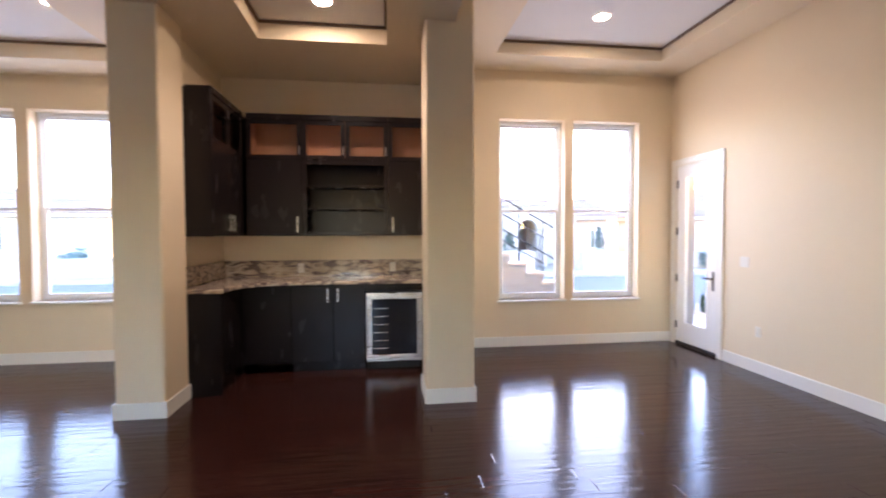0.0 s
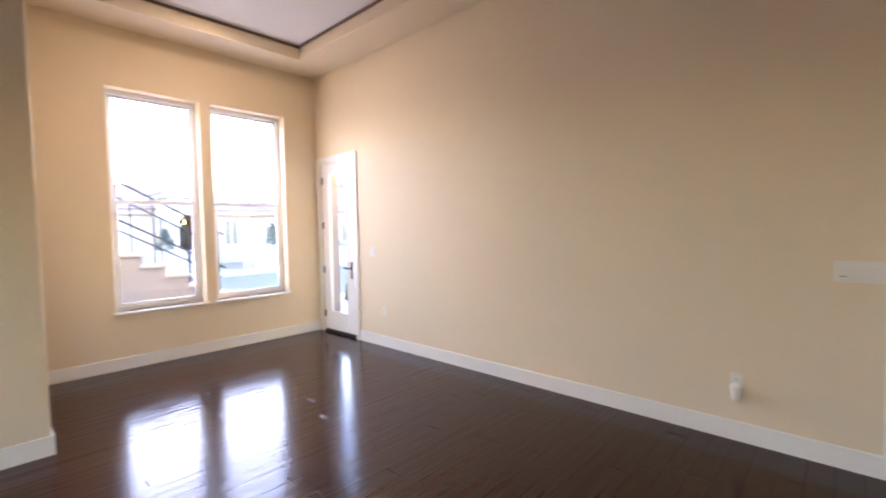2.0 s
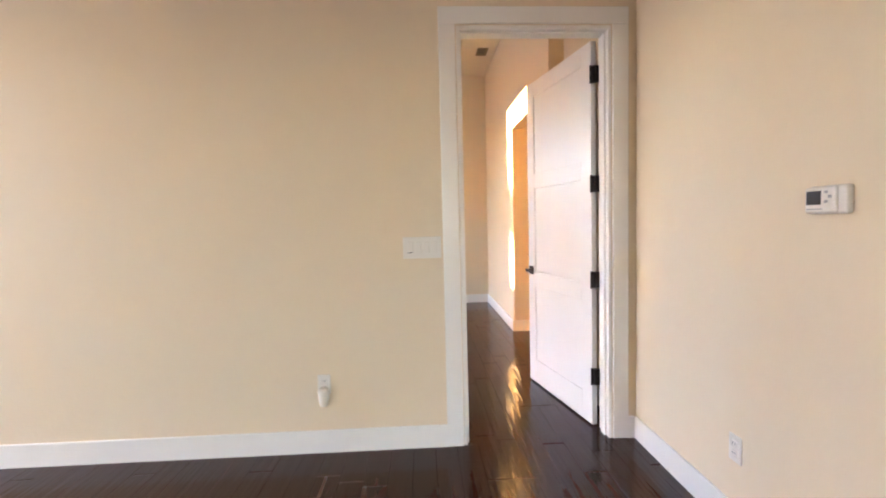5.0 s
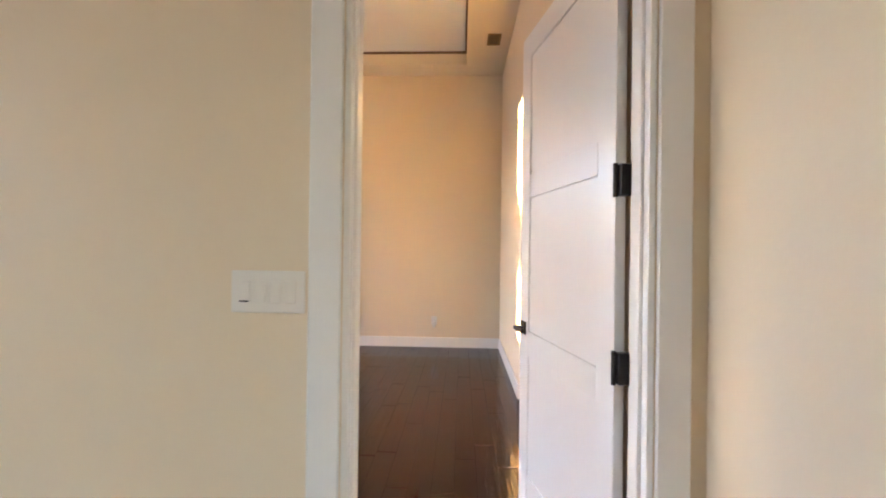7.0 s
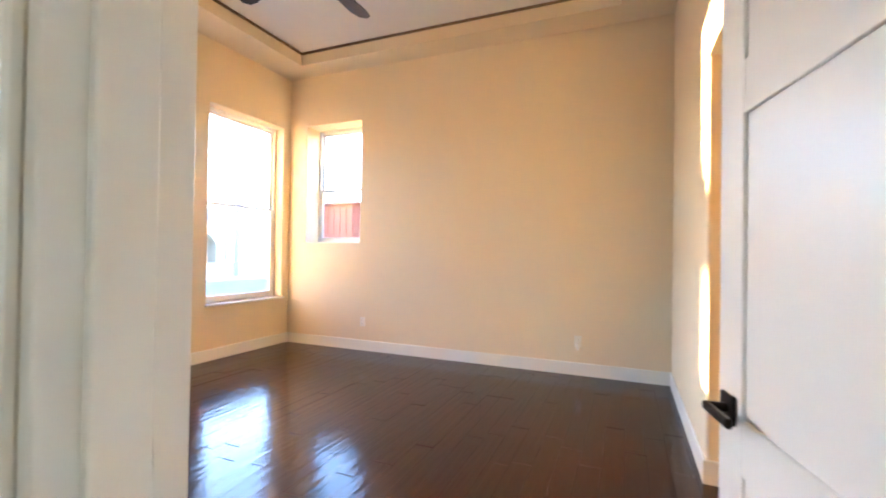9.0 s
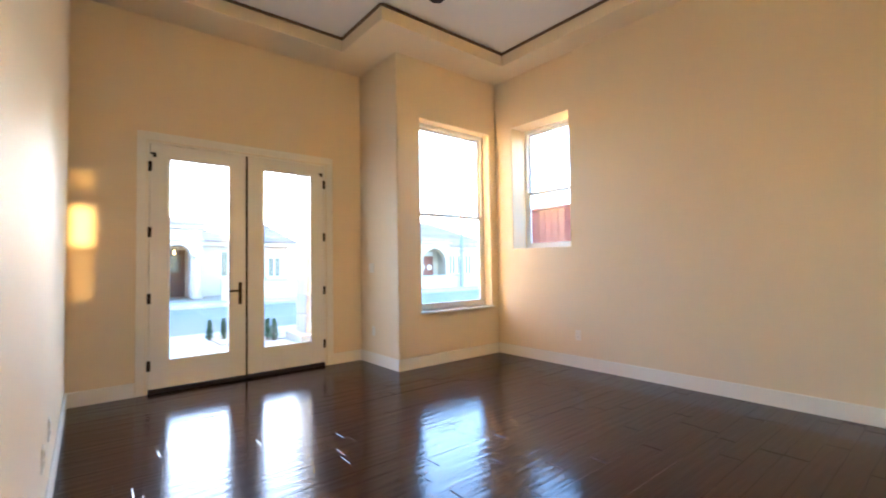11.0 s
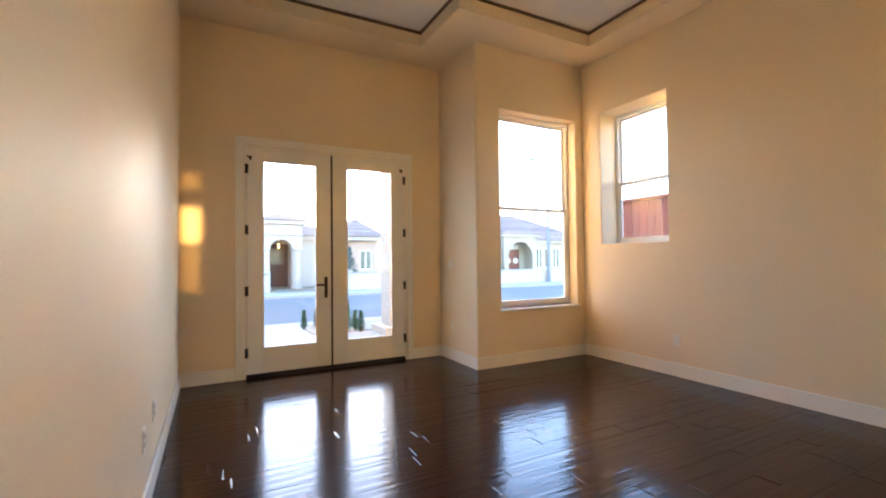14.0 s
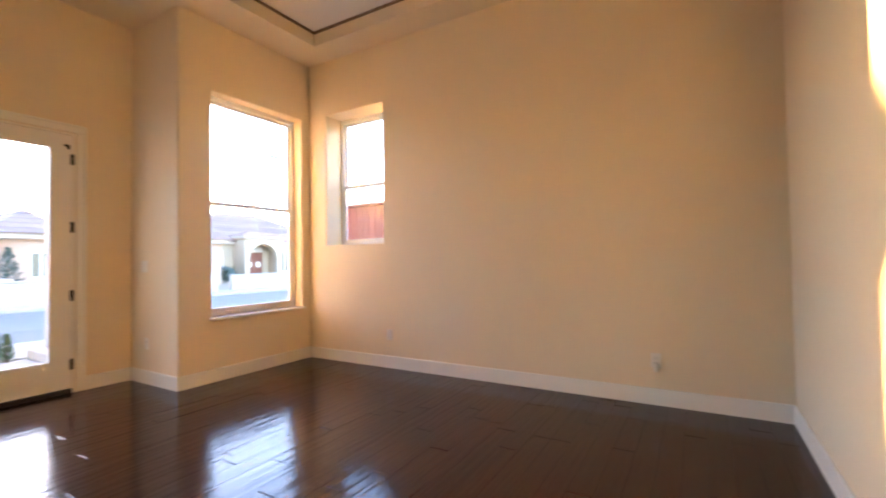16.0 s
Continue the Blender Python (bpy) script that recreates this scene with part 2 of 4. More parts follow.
def solid_with_holes(axis, a0, a1, u0, u1, z0, z1, holes, bevel=0.012, where=None):
    """A wall along 'x' or 'y' between a0 and a1 in thickness, cut by (ua, ub, za, zb); outer corners eased."""
    us = sorted({u0, u1, *[min(max(h[i], u0), u1) for h in holes for i in (0, 1)]})
    zs = sorted({z0, z1, *[min(max(h[i], z0), z1) for h in holes for i in (2, 3)]})
    bm = bmesh.new()

    def full(i, j):
        if not (0 <= i < len(us) - 1 and 0 <= j < len(zs) - 1):
            return False
        u, z = (us[i] + us[i + 1]) / 2, (zs[j] + zs[j + 1]) / 2
        return not any(h[0] < u < h[1] and h[2] < z < h[3] for h in holes)

    def P(u, a, z):
        return (u, a, z) if axis == "x" else (a, u, z)

    def quad(*pts):
        bm.faces.new([bm.verts.new(p) for p in pts])

    for i in range(len(us) - 1):
        for j in range(len(zs) - 1):
            if not full(i, j):
                continue
            ua, ub, za, zb = us[i], us[i + 1], zs[j], zs[j + 1]
            for a in (a0, a1):
                quad(P(ua, a, za), P(ub, a, za), P(ub, a, zb), P(ua, a, zb))
            for di, u in ((-1, ua), (1, ub)):
                if not full(i + di, j):
                    quad(P(u, a0, za), P(u, a1, za), P(u, a1, zb), P(u, a0, zb))
            for dj, z in ((-1, za), (1, zb)):
                if not full(i, j + dj):
                    quad(P(ua, a0, z), P(ub, a0, z), P(ub, a1, z), P(ua, a1, z))
    bmesh.ops.remove_doubles(bm, verts=bm.verts[:], dist=1e-5)
    bmesh.ops.recalc_face_normals(bm, faces=bm.faces[:])
    bmesh.ops.dissolve_limit(bm, angle_limit=0.01, verts=bm.verts[:], edges=bm.edges[:])
    bmesh.ops.recalc_face_normals(bm, faces=bm.faces[:])
    if bevel:
        es = [e for e in bm.edges if len(e.link_faces) == 2 and e.calc_face_angle_signed() > 0.5]
        if where:
            es = [e for e in es if all(where(v.co) for v in e.verts)]
        else:
            k = 0 if axis == "x" else 1
            es = [e for e in es if all(u0 + 1e-4 < v.co[k] < u1 - 1e-4 and z0 + 1e-4 < v.co.z < z1 - 1e-4 for v in e.verts)]
        bmesh.ops.bevel(bm, geom=es, offset=bevel, segments=3, profile=0.5, affect="EDGES", clamp_overlap=True)
    return bm


def wall(name, axis, a0, a1, u0, u1, z0, z1, holes=(), material=None, label="cream painted drywall wall", bevel=0.012, where=None):
    ob = solo(name, solid_with_holes(axis, a0, a1, u0, u1, z0, z1, list(holes), bevel, where), material or WALL, label, "wall", "structure")
    return ob


def skirting(name, x0, y0, x1, y1):
    """A white baseboard with an eased top, in the given footprint."""
    bm = bmesh.new()
    bx(bm, x0, y0, 0.0, x1, y1, 0.135)
    top = [e for e in bm.edges if all(v.co.z > 0.1 for v in e.verts)]
    bmesh.ops.bevel(bm, geom=top, offset=0.006, segments=2, profile=0.5, affect="EDGES")
    return solo(name, bm, TRIM, "white painted flat baseboard along the wall", "baseboard", "structure")


# ---- the shell of both rooms ----
XA, XB = 3.615, 3.745          # wall between the rooms
CZ = 3.70                      # ceiling of the right bay and the second room
LZ = 3.40                      # ceiling over the bar and the left bay
YW = 5.45                      # window wall of the first room
YF = 4.235                     # wall of the double doors
YN = 3.355                     # face of the window bump
XR = 8.288                     # far wall of the second room
YB = -1.49                     # back wall of the second room
D_Y0, D_Y1, D_Z = -1.515, -0.615, 2.445   # opening between the rooms
GZ_WALL = -0.16                # foot of the outer wall
X_Y0, X_Y1 = 4.54, 5.33        # terrace door
solo("floor_base", box(-7.2, -5.6, -0.2, 8.6, 5.75, -0.012), GAP, "dark underlay below the wooden floor boards", "floor", "structure")

wall("wall_windows", "x", YW, YW + 0.22, -7.2, XB, 0, 4.1,
     [(1.13, 2.04, 0.63, 3.06), (2.17, 3.12, 0.63, 3.06), (-4.52, -3.35, 0.74, 3.0), (-6.0, -4.68, 0.74, 3.0)])
wall("wall_between", "y", XA, XB, -1.7, YW + 0.22, 0, 4.1, [(D_Y0, D_Y1, -1, D_Z), (X_Y0, X_Y1, -1, 2.45)], bevel=0)
wall("wall_return", "x", -1.86, -1.665, 0.9, XB, 0, 4.1)
wall("wall_hall_side", "y", 0.9, 1.04, -5.6, -1.72, 0, 4.1)
# openings in these two unseen walls are added to let sky light in
wall("wall_hall_end", "x", -5.7, -5.56, -7.2, 1.04, 0, 4.1, [(-2.2, -0.9, 0.9, 2.4)])
wall("wall_left_end", "y", -7.3, -7.16, -5.7, YW + 0.2, 0, 4.1, [(-4.6, -1.8, 0.1, 2.7)])
wall("column_left", "x", 3.587, 4.03, -2.60, -2.21, 0, LZ + 0.01, label="square cream drywall column beside the bar", bevel=0.02, where=lambda c: True)
wall("wall_bar_left", "y", -2.6, -2.32, 4.03, YW, 0, LZ + 0.01)
wall("column_right", "x", 3.587, 4.02, -0.028, 0.41, 0, CZ + 0.01, label="square cream drywall column beside the bar", bevel=0.02, where=lambda c: True)
wall("wall_bar_right", "y", 0.10, 0.41, 4.02, YW, 0, CZ + 0.01)
wall("wall_bar_back", "x", 5.28, YW, -2.33, 0.11, 0, LZ + 0.01)

wall("wall_double_doors", "x", YF, YF + 0.2, XB - 0.01, 6.86, 0, 4.1, [(4.33, 6.17, -1, 2.47)], bevel=0)
wall("wall_bump_side", "y", 6.652, 6.86, YN + 0.2, YF + 0.01, 0, 4.1)
wall("wall_bump", "x", YN, YN + 0.2, 6.652, XR + 0.3, 0, 4.1, [(6.99, 8.16, 0.65, 2.98)], bevel=0.018,
     where=lambda c: (c.x < 6.66 and c.y < YN + 0.01) or (6.9 < c.x < 8.2 and 0.5 < c.z < 3.2))
wall("wall_far", "y", XR, XR + 0.36, -3.4, YN + 0.01, 0, 4.1, [(2.17, 3.06, 1.40, 3.02)])
wall("wall_back_pier", "x", YB - 0.13, YB, 6.28, XR + 0.01, 0, 4.1, bevel=0.018, where=lambda c: c.x < 6.29 and c.y > YB - 0.01)
wall("wall_back_header", "x", YB - 0.13, YB, 4.88, 6.29, 2.42, 4.1)
wall("wall_back_recess", "x", -1.88, -1.62, XB - 0.01, 4.9, 0, 4.1)
wall("wall_vestibule_left", "y", 4.76, 4.88, -4.72, YB, 0, 4.1)
wall("wall_vestibule_right", "y", 6.28, 6.4, -4.72, YB - 0.12, 0, 4.1)
# unseen end wall; its slots are added to cut the sunbeam's patch and sliver
wall("wall_vestibule_end", "x", -4.73, -4.6, 4.76, 6.4, 0, 4.1, [(5.772, 5.858, 1.58, 2.05), (5.748, 5.762, 1.58, 1.92)])
# made-up panes: tinted ones weaken the beam above and below the clear one
DIMGLASS = glass_mat("beam_dimming_glass", (0.4, 0.37, 0.32))
light_slot = root("beam_slot", pose(5.815, -4.66, 0), "unseen slot added to shape the sunbeam, dimming panes round a clear one", "window", "", "structure")
part("clear_pane", box(-0.036, -0.003, 1.78, 0.036, 0.003, 1.918), GLASS, light_slot)
part("lower_pane", box(-0.043, -0.003, 1.58, 0.043, 0.003, 1.77), DIMGLASS, light_slot, "tinted pane added to dim the sunbeam")
part("upper_pane", box(-0.043, -0.003, 1.99, 0.043, 0.003, 2.05), DIMGLASS, light_slot, "tinted pane added to dim the sunbeam")
part("beam_mask", boxes((-0.043, -0.01, 1.77, 0.043, 0.01, 1.78), (-0.043, -0.01, 1.918, 0.043, 0.01, 1.99), (-0.043, -0.01, 1.78, -0.036, 0.01, 1.918), (0.036, -0.01, 1.78, 0.043, 0.01, 1.918)), BRONZE, light_slot)
solo("ceiling_vestibule", box(4.8, -4.65, 2.75, 6.35, -1.55, 2.85), CEIL, "cream painted vestibule ceiling", "ceiling", "structure")


def tray_ceiling(name, x0, y0, x1, y1, z, holes, rise):
    """A soffit with recessed rectangular trays; the upper panel is whiter, edged by a brown strip that imitates a
    shadow gap.
    """
    xs = sorted({x0, x1, *[h[i] for h in holes for i in (0, 2)]})
    ys = sorted({y0, y1, *[h[i] for h in holes for i in (1, 3)]})
    bm = bmesh.new()

    def open_at(i, j):
        x, y = (xs[i] + xs[i + 1]) / 2, (ys[j] + ys[j + 1]) / 2
        return any(h[0] < x < h[2] and h[1] < y < h[3] for h in holes)

    solid = [(i, j) for i in range(len(xs) - 1) for j in range(len(ys) - 1) if not open_at(i, j)]
    hollow = [(i, j) for i in range(len(xs) - 1) for j in range(len(ys) - 1) if open_at(i, j)]
    for i, j in solid:
        bx(bm, xs[i], ys[j], z, xs[i + 1], ys[j + 1], z + rise)
    ob = solo(name, bm, CEIL, "cream painted ceiling border around a recessed tray", "ceiling", "structure")
    top = bmesh.new()
    for i, j in hollow:
        bx(top, xs[i] - 0.01, ys[j] - 0.01, z + rise + 0.002, xs[i + 1] + 0.01, ys[j + 1] + 0.01, z + rise + 0.1)
    solo(name + "_tray", top, TRAYW, "flat white recessed tray ceiling panel", "ceiling", "structure")
    lid = box(x0, y0, z + rise + 0.11, x1, y1, z + rise + 0.25)
    solo(name + "_deck", lid, CEIL, "plain roof deck above the ceiling", "ceiling", "structure")
    # solid bars whose dark colour stands in for shade at the tray's top edge
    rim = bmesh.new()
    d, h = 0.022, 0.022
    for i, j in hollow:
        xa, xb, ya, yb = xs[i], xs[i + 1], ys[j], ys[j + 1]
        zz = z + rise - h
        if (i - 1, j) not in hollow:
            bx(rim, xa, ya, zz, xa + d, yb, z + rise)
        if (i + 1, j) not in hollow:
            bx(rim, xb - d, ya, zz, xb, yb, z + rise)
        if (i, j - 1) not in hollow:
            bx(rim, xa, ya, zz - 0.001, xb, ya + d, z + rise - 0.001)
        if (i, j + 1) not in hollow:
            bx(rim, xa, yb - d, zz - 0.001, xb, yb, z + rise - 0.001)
    return solo(name + "_trim", rim, SHADOWLINE, "thin dark strip coloured as the shadow line round the tray", "trim", "structure")


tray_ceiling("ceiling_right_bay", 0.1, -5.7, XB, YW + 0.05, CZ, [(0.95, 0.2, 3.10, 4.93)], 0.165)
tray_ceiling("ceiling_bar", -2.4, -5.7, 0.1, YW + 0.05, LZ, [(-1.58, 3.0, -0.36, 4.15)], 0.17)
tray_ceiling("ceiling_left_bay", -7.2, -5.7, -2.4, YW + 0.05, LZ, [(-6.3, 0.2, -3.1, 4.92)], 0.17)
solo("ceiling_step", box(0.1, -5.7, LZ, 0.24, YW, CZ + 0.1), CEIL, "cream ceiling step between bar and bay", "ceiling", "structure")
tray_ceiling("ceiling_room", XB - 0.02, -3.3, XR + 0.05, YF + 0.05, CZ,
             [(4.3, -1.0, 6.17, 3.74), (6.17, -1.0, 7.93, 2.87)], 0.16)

solo("wall_terrace_return", box(XB, 5.31, GZ_WALL, XB + 0.14, YW + 0.22, 4.1, bevel=0.01), STUCCOG, "grey stucco return of the outer wall by the terrace door", "wall", "structure")

# baseboards
T = 0.015
skirting("baseboard_window_wall", 0.41, YW - T, XA, YW)
skirting("baseboard_window_wall_left", -7.1, YW - T, -2.6, YW)
skirting("baseboard_between", XA - T, D_Y1 + 0.095, XA, X_Y0 - 0.09)
skirting("baseboard_return", 0.9, -1.665, XA - T, -1.665 + T)
skirting("baseboard_between_rear", XA - T, -1.665 + T, XA, D_Y0 - 0.095)
skirting("baseboard_column_left", -2.6 - T, 3.587 - T, -2.21 + T, 3.587)
skirting("baseboard_column_left_side", -2.21, 3.587, -2.21 + T, 4.03)
skirting("baseboard_column_left_outer", -2.6 - T, 3.587, -2.6, YW - T)
skirting("baseboard_column_right", -0.028 - T, 3.587 - T, 0.41 + T, 3.587)
skirting("baseboard_column_right_side", 0.41, 3.587, 0.41 + T, YW - T)
skirting("baseboard_column_right_inner", -0.028 - T, 3.587, -0.028, 4.02)
skirting("baseboard_shared", XB, D_Y1 + 0.095, XB + T, YF - T)
skirting("baseboard_double_left", XB, YF - T, 4.33 - 0.085, YF)
skirting("baseboard_double_right", 6.17 + 0.085, YF - T, 6.652, YF)
skirting("baseboard_bump_side", 6.652 - T, YN - T, 6.652, YF - T)
skirting("baseboard_bump", 6.652, YN - T, XR, YN)
skirting("baseboard_far", XR - T, YB + T, XR, YN - T)
skirting("baseboard_back", 6.28 - T, YB, XR, YB + T)
skirting("baseboard_pier_side", 6.28 - T, -4.6, 6.28, YB)
skirting("baseboard_vestibule", 4.88, -4.6, 6.265, -4.6 + T)


# ---- windows ----
def window(name, m, w, h, rail, label):
    """A single-hung vinyl window in its opening: w by h, meeting rail at height rail; local y points outwards."""
    r = root(name, m, label, "window", "", "structure")
    y0, y1, f = 0.13, 0.20, 0.045
    part("window_frame", boxes((0, y0, 0, f, y1, h), (w - f, y0, 0, w, y1, h), (f, y0, 0, w - f, y1, f), (f, y0, h - f, w - f, y1, h),
                               bevel=0.004), VINYL, r)
    s = 0.032
    for nm, za, zb, ya in (("upper_sash", rail - 0.02, h - f, y0 + 0.036), ("lower_sash", f, rail + 0.02, y0 + 0.006)):
        yb = ya + 0.028
        sash = part(nm, boxes((f, ya, za, f + s, yb, zb), (w - f - s, ya, za, w - f, yb, zb), (f + s, ya, za, w - f - s, yb, za + s),
                              (f + s, ya, zb - s, w - f - s, yb, zb), bevel=0.003), VINYL, r)
        pane = part("pane", box(f + s - 0.004, ya + 0.011, za + s - 0.004, w - f - s + 0.004, ya + 0.016, zb - s + 0.004), GLASS, sash, "clear glass pane")
        pane.visible_shadow = False
    part("sash_lock", joined(box(w / 2 - 0.03, y0 - 0.006, rail + 0.02, w / 2 + 0.03, y0 + 0.03, rail + 0.032, bevel=0.003),
                             cyl((w / 2, y0 + 0.01, rail + 0.03), (w / 2, y0 + 0.01, rail + 0.045), 0.012)), VINYL, r, "white sash lock")
    return r


def stool(r, w, ear=0.03):
    part("window_sill", box(-ear, -0.035, -0.028, w + ear, 0.13, 0.0, bevel=0.007, seg=2), TRIM, r, "white painted window stool")


for name, m, w, h, rail in (("window_1", pose(1.13, YW, 0.63), 0.91, 2.43, 1.21), ("window_2", pose(2.17, YW, 0.63), 0.95, 2.43, 1.21),
                            ("window_3", pose(-4.52, YW, 0.74), 1.17, 2.26, 1.1), ("window_4", pose(-6.0, YW, 0.74), 1.32, 2.26, 1.1),
                            ("window_5", pose(6.99, YN, 0.65), 1.17, 2.33, 1.19)):
    stool(window(name, m, w, h, rail, "tall white single-hung window with a painted stool"), w)
window("window_6", pose(XR + 0.135, 3.06, 1.40, 0, 0, -90), 0.89, 1.62, 0.75, "small white single-hung window in a deep reveal")


# ---- doors ----
def casing(r, w, h, y, depth, width=0.09, band=True):
    """Flat casing, with a raised back band where wanted, round an opening of w by h, on the face y, proud by depth."""
    s = 1 if depth > 0 else -1
    a, b = sorted((y, y + depth))
    part("casing", boxes((-width, a, 0, -0.004, b, h + 0.004), (w + 0.004, a, 0, w + width, b, h + 0.004), (-width, a, h + 0.004, w + width, b, h + width),
                         bevel=0.004), TRIM, r)
    if not band:
        return
    a, b = sorted((y + depth, y + depth + s * 0.008))
    part("back_band", boxes((-width - 0.004, a, 0, -width + 0.018, b, h + width), (w + width - 0.018, a, 0, w + width + 0.004, b, h + width),
                            (-width + 0.018, a, h + width - 0.018, w + width - 0.018, b, h + width + 0.003), bevel=0.003), TRIM, r)


def lever_set(parent, x, y, z, side, way):
    """A lever on a square rose; side is the face's outward y sign, way the x direction of the lever."""
    h = part("lever_handle", joined(box(x - 0.033, y, z - 0.033, x + 0.033, y + side * 0.009, z + 0.033, bevel=0.003),
                                    cyl((x, y + side * 0.009, z), (x, y + side * 0.05, z), 0.011),
                                    box(x - way * 0.012, y + side * 0.04, z - 0.011, x + way * 0.115, y + side * 0.055, z + 0.011, bevel=0.004)),
             BRONZE, parent, "dark bronze lever")
    return h


# interior door between the rooms, standing wide open into the second room
frame_in = root("door_frame", pose(XA, D_Y1, 0, 0, 0, -90), "white door frame with wide flat casing between the rooms", "door frame", "", "structure")
DW = D_Y1 - D_Y0
casing(frame_in, DW, D_Z, 0, -0.016, 0.1, False)
casing(frame_in, DW, D_Z, XB - XA, 0.016)
part("jamb", boxes((0, -0.004, 0, 0.02, 0.134, D_Z - 0.02), (DW - 0.02, -0.004, 0, DW, 0.134, D_Z - 0.02), (0, -0.004, D_Z - 0.02, DW, 0.134, D_Z), bevel=0.002), TRIM, frame_in)
part("door_stop", boxes((0.02, 0.030, 0, 0.032, 0.087, D_Z - 0.032), (DW - 0.032, 0.030, 0, DW - 0.02, 0.087, D_Z - 0.032),
                        (0.02, 0.030, D_Z - 0.032, DW - 0.02, 0.087, D_Z - 0.02), bevel=0.002), TRIM, frame_in)
part("strike_plate", box(0.0195, 0.09, 0.88, 0.0225, 0.128, 0.98, bevel=0.001), BRONZE, frame_in, "dark bronze strike plate")

leaf = root("door_1", pose(XB + 0.03, D_Y0 + 0.023, 0, 0, 0, 11.4), "white three-panel interior door standing open", "door", "", "structure")
LW, LH = 0.905, 2.42
core = [(0.0, 0.008, 0.012, LW, 0.030, LH)]
stiles = []
zr = [(0.012, 0.20), (0.80, 0.92), (1.585, 1.705), (2.30, LH)]
for face in ((0.0, 0.010), (0.028, 0.038)):
    stiles += [(0.0, face[0], 0.012, 0.115, face[1], LH), (LW - 0.115, face[0], 0.012, LW, face[1], LH)]
    stiles += [(0.115, face[0], za, LW - 0.115, face[1], zb) for za, zb in zr]
part("panel", boxes(*core), DOORW, leaf)
part("stile_and_rail", boxes(*stiles, bevel=0.0025), DOORW, leaf)
lever_set(leaf, LW - 0.06, 0.038, 0.93, 1, -1)
lever_set(leaf, LW - 0.06, 0.0, 0.93, -1, -1)
part("latch_plate", box(LW - 0.001, 0.007, 0.87, LW + 0.0015, 0.031, 0.99), BRONZE, leaf, "dark bronze latch plate")
for z in (0.28, 0.90, 1.50, 2.165):
    hg = part("hinge", boxes((-0.034, 0.002, z, -0.0005, 0.037, z + 0.1), bevel=0.002), BRONZE, leaf, "black door hinge")
    part("knuckle", cyl((-0.008, 0.043, z - 0.004), (-0.008, 0.043, z + 0.104), 0.0075, n=12), BRONZE, hg)
    part("hinge_plate", box(-0.06, -0.006, z, -0.008, -0.0005, z + 0.1, bevel=0.001), BRONZE, hg)


def glazed_leaf(name, parent, x0, x1, h, hinge_left, label=""):
    """A leaf with one tall pane; local y 0 is the room face, thickness 45 mm outwards."""
    st, bot, top = 0.155, 0.255, 0.13
    z0 = 0.045
    lf = part(name, boxes((x0, 0, z0, x0 + st, 0.045, h), (x1 - st, 0, z0, x1, 0.045, h), (x0 + st, 0, z0, x1 - st, 0.045, z0 + bot),
                          (x0 + st, 0, h - top, x1 - st, 0.045, h), bevel=0.003), DOORW, parent, label)
    g = 0.018
    a, b, c, d = x0 + st, x1 - st, z0 + bot, h - top
    part("glazing_bead", boxes((a - 0.004, -0.006, c, a + g, 0.012, d), (b - g, -0.006, c, b + 0.004, 0.012, d),
                               (a + g, -0.006, c - 0.004, b - g, 0.012, c + g), (a + g, -0.006, d - g, b - g, 0.012, d + 0.004), bevel=0.003), DOORW, lf)
    pane = part("pane", box(a, 0.018, c, b, 0.024, d), GLASS, lf, "clear glass pane")
    pane.visible_shadow = False
    hx = x0 if hinge_left else x1
    for k in range(4):
        z = 0.22 + k * (h - 0.5) / 3
        part("hinge", joined(cyl((hx, -0.008, z), (hx, -0.008, z + 0.1), 0.008, n=12),
                             box(hx - 0.016, -0.003, z, hx + 0.016, 0.0, z + 0.1, bevel=0.001)), BRONZE, lf, "dark bronze hinge")
    return lf


def plate_lever(parent, x, z, way):
    part("lever_handle", joined(box(x - 0.018, -0.008, z - 0.12, x + 0.018, 0.0, z + 0.12, bevel=0.003),
                                cyl((x, -0.008, z + 0.03), (x, -0.055, z + 0.03), 0.010),
                                box(x, -0.06, z + 0.02, x + way * 0.12, -0.045, z + 0.042, bevel=0.004)), BRONZE, parent, "dark bronze lever on a tall plate")


# double glazed doors of the second room
dd = root("door_2", pose(4.33, YF, 0), "pair of white glazed french doors, closed", "french doors", "", "structure")
WDD = 1.84
casing(dd, WDD, 2.47, 0, -0.016, 0.08)
part("jamb", boxes((0, 0, 0, 0.02, 0.2, 2.45), (WDD - 0.02, 0, 0, WDD, 0.2, 2.45), (0, 0, 2.45, WDD, 0.2, 2.47)), TRIM, dd)
part("door_stop", boxes((0.02, 0.047, 0.03, 0.036, 0.075, 2.45), (WDD - 0.036, 0.047, 0.03, WDD - 0.02, 0.075, 2.45), (0.036, 0.047, 2.43, WDD - 0.036, 0.075, 2.45)), TRIM, dd)
la = glazed_leaf("left_leaf", dd, 0.024, 0.908, 2.445, True)
lb = glazed_leaf("right_leaf", dd, 0.932, 1.816, 2.445, False)
part("meeting_seal", box(0.909, 0.004, 0.04, 0.931, 0.05, 2.44), DARKPL, dd, "dark weather seal between the leaves")
part("threshold", box(0.02, -0.012, 0.0, WDD - 0.02, 0.21, 0.04, bevel=0.006), DARKPL, dd, "dark bronze threshold")
plate_lever(la, 0.85, 0.93, -1)
for x in (0.06, 1.78):
    part("flush_bolt", joined(box(x - 0.012, -0.012, 2.31, x + 0.012, 0.0, 2.35, bevel=0.002), box(x - 0.035, -0.02, 2.335, x + 0.012, -0.01, 2.35, bevel=0.002)), BRONZE, dd, "small dark bolt")

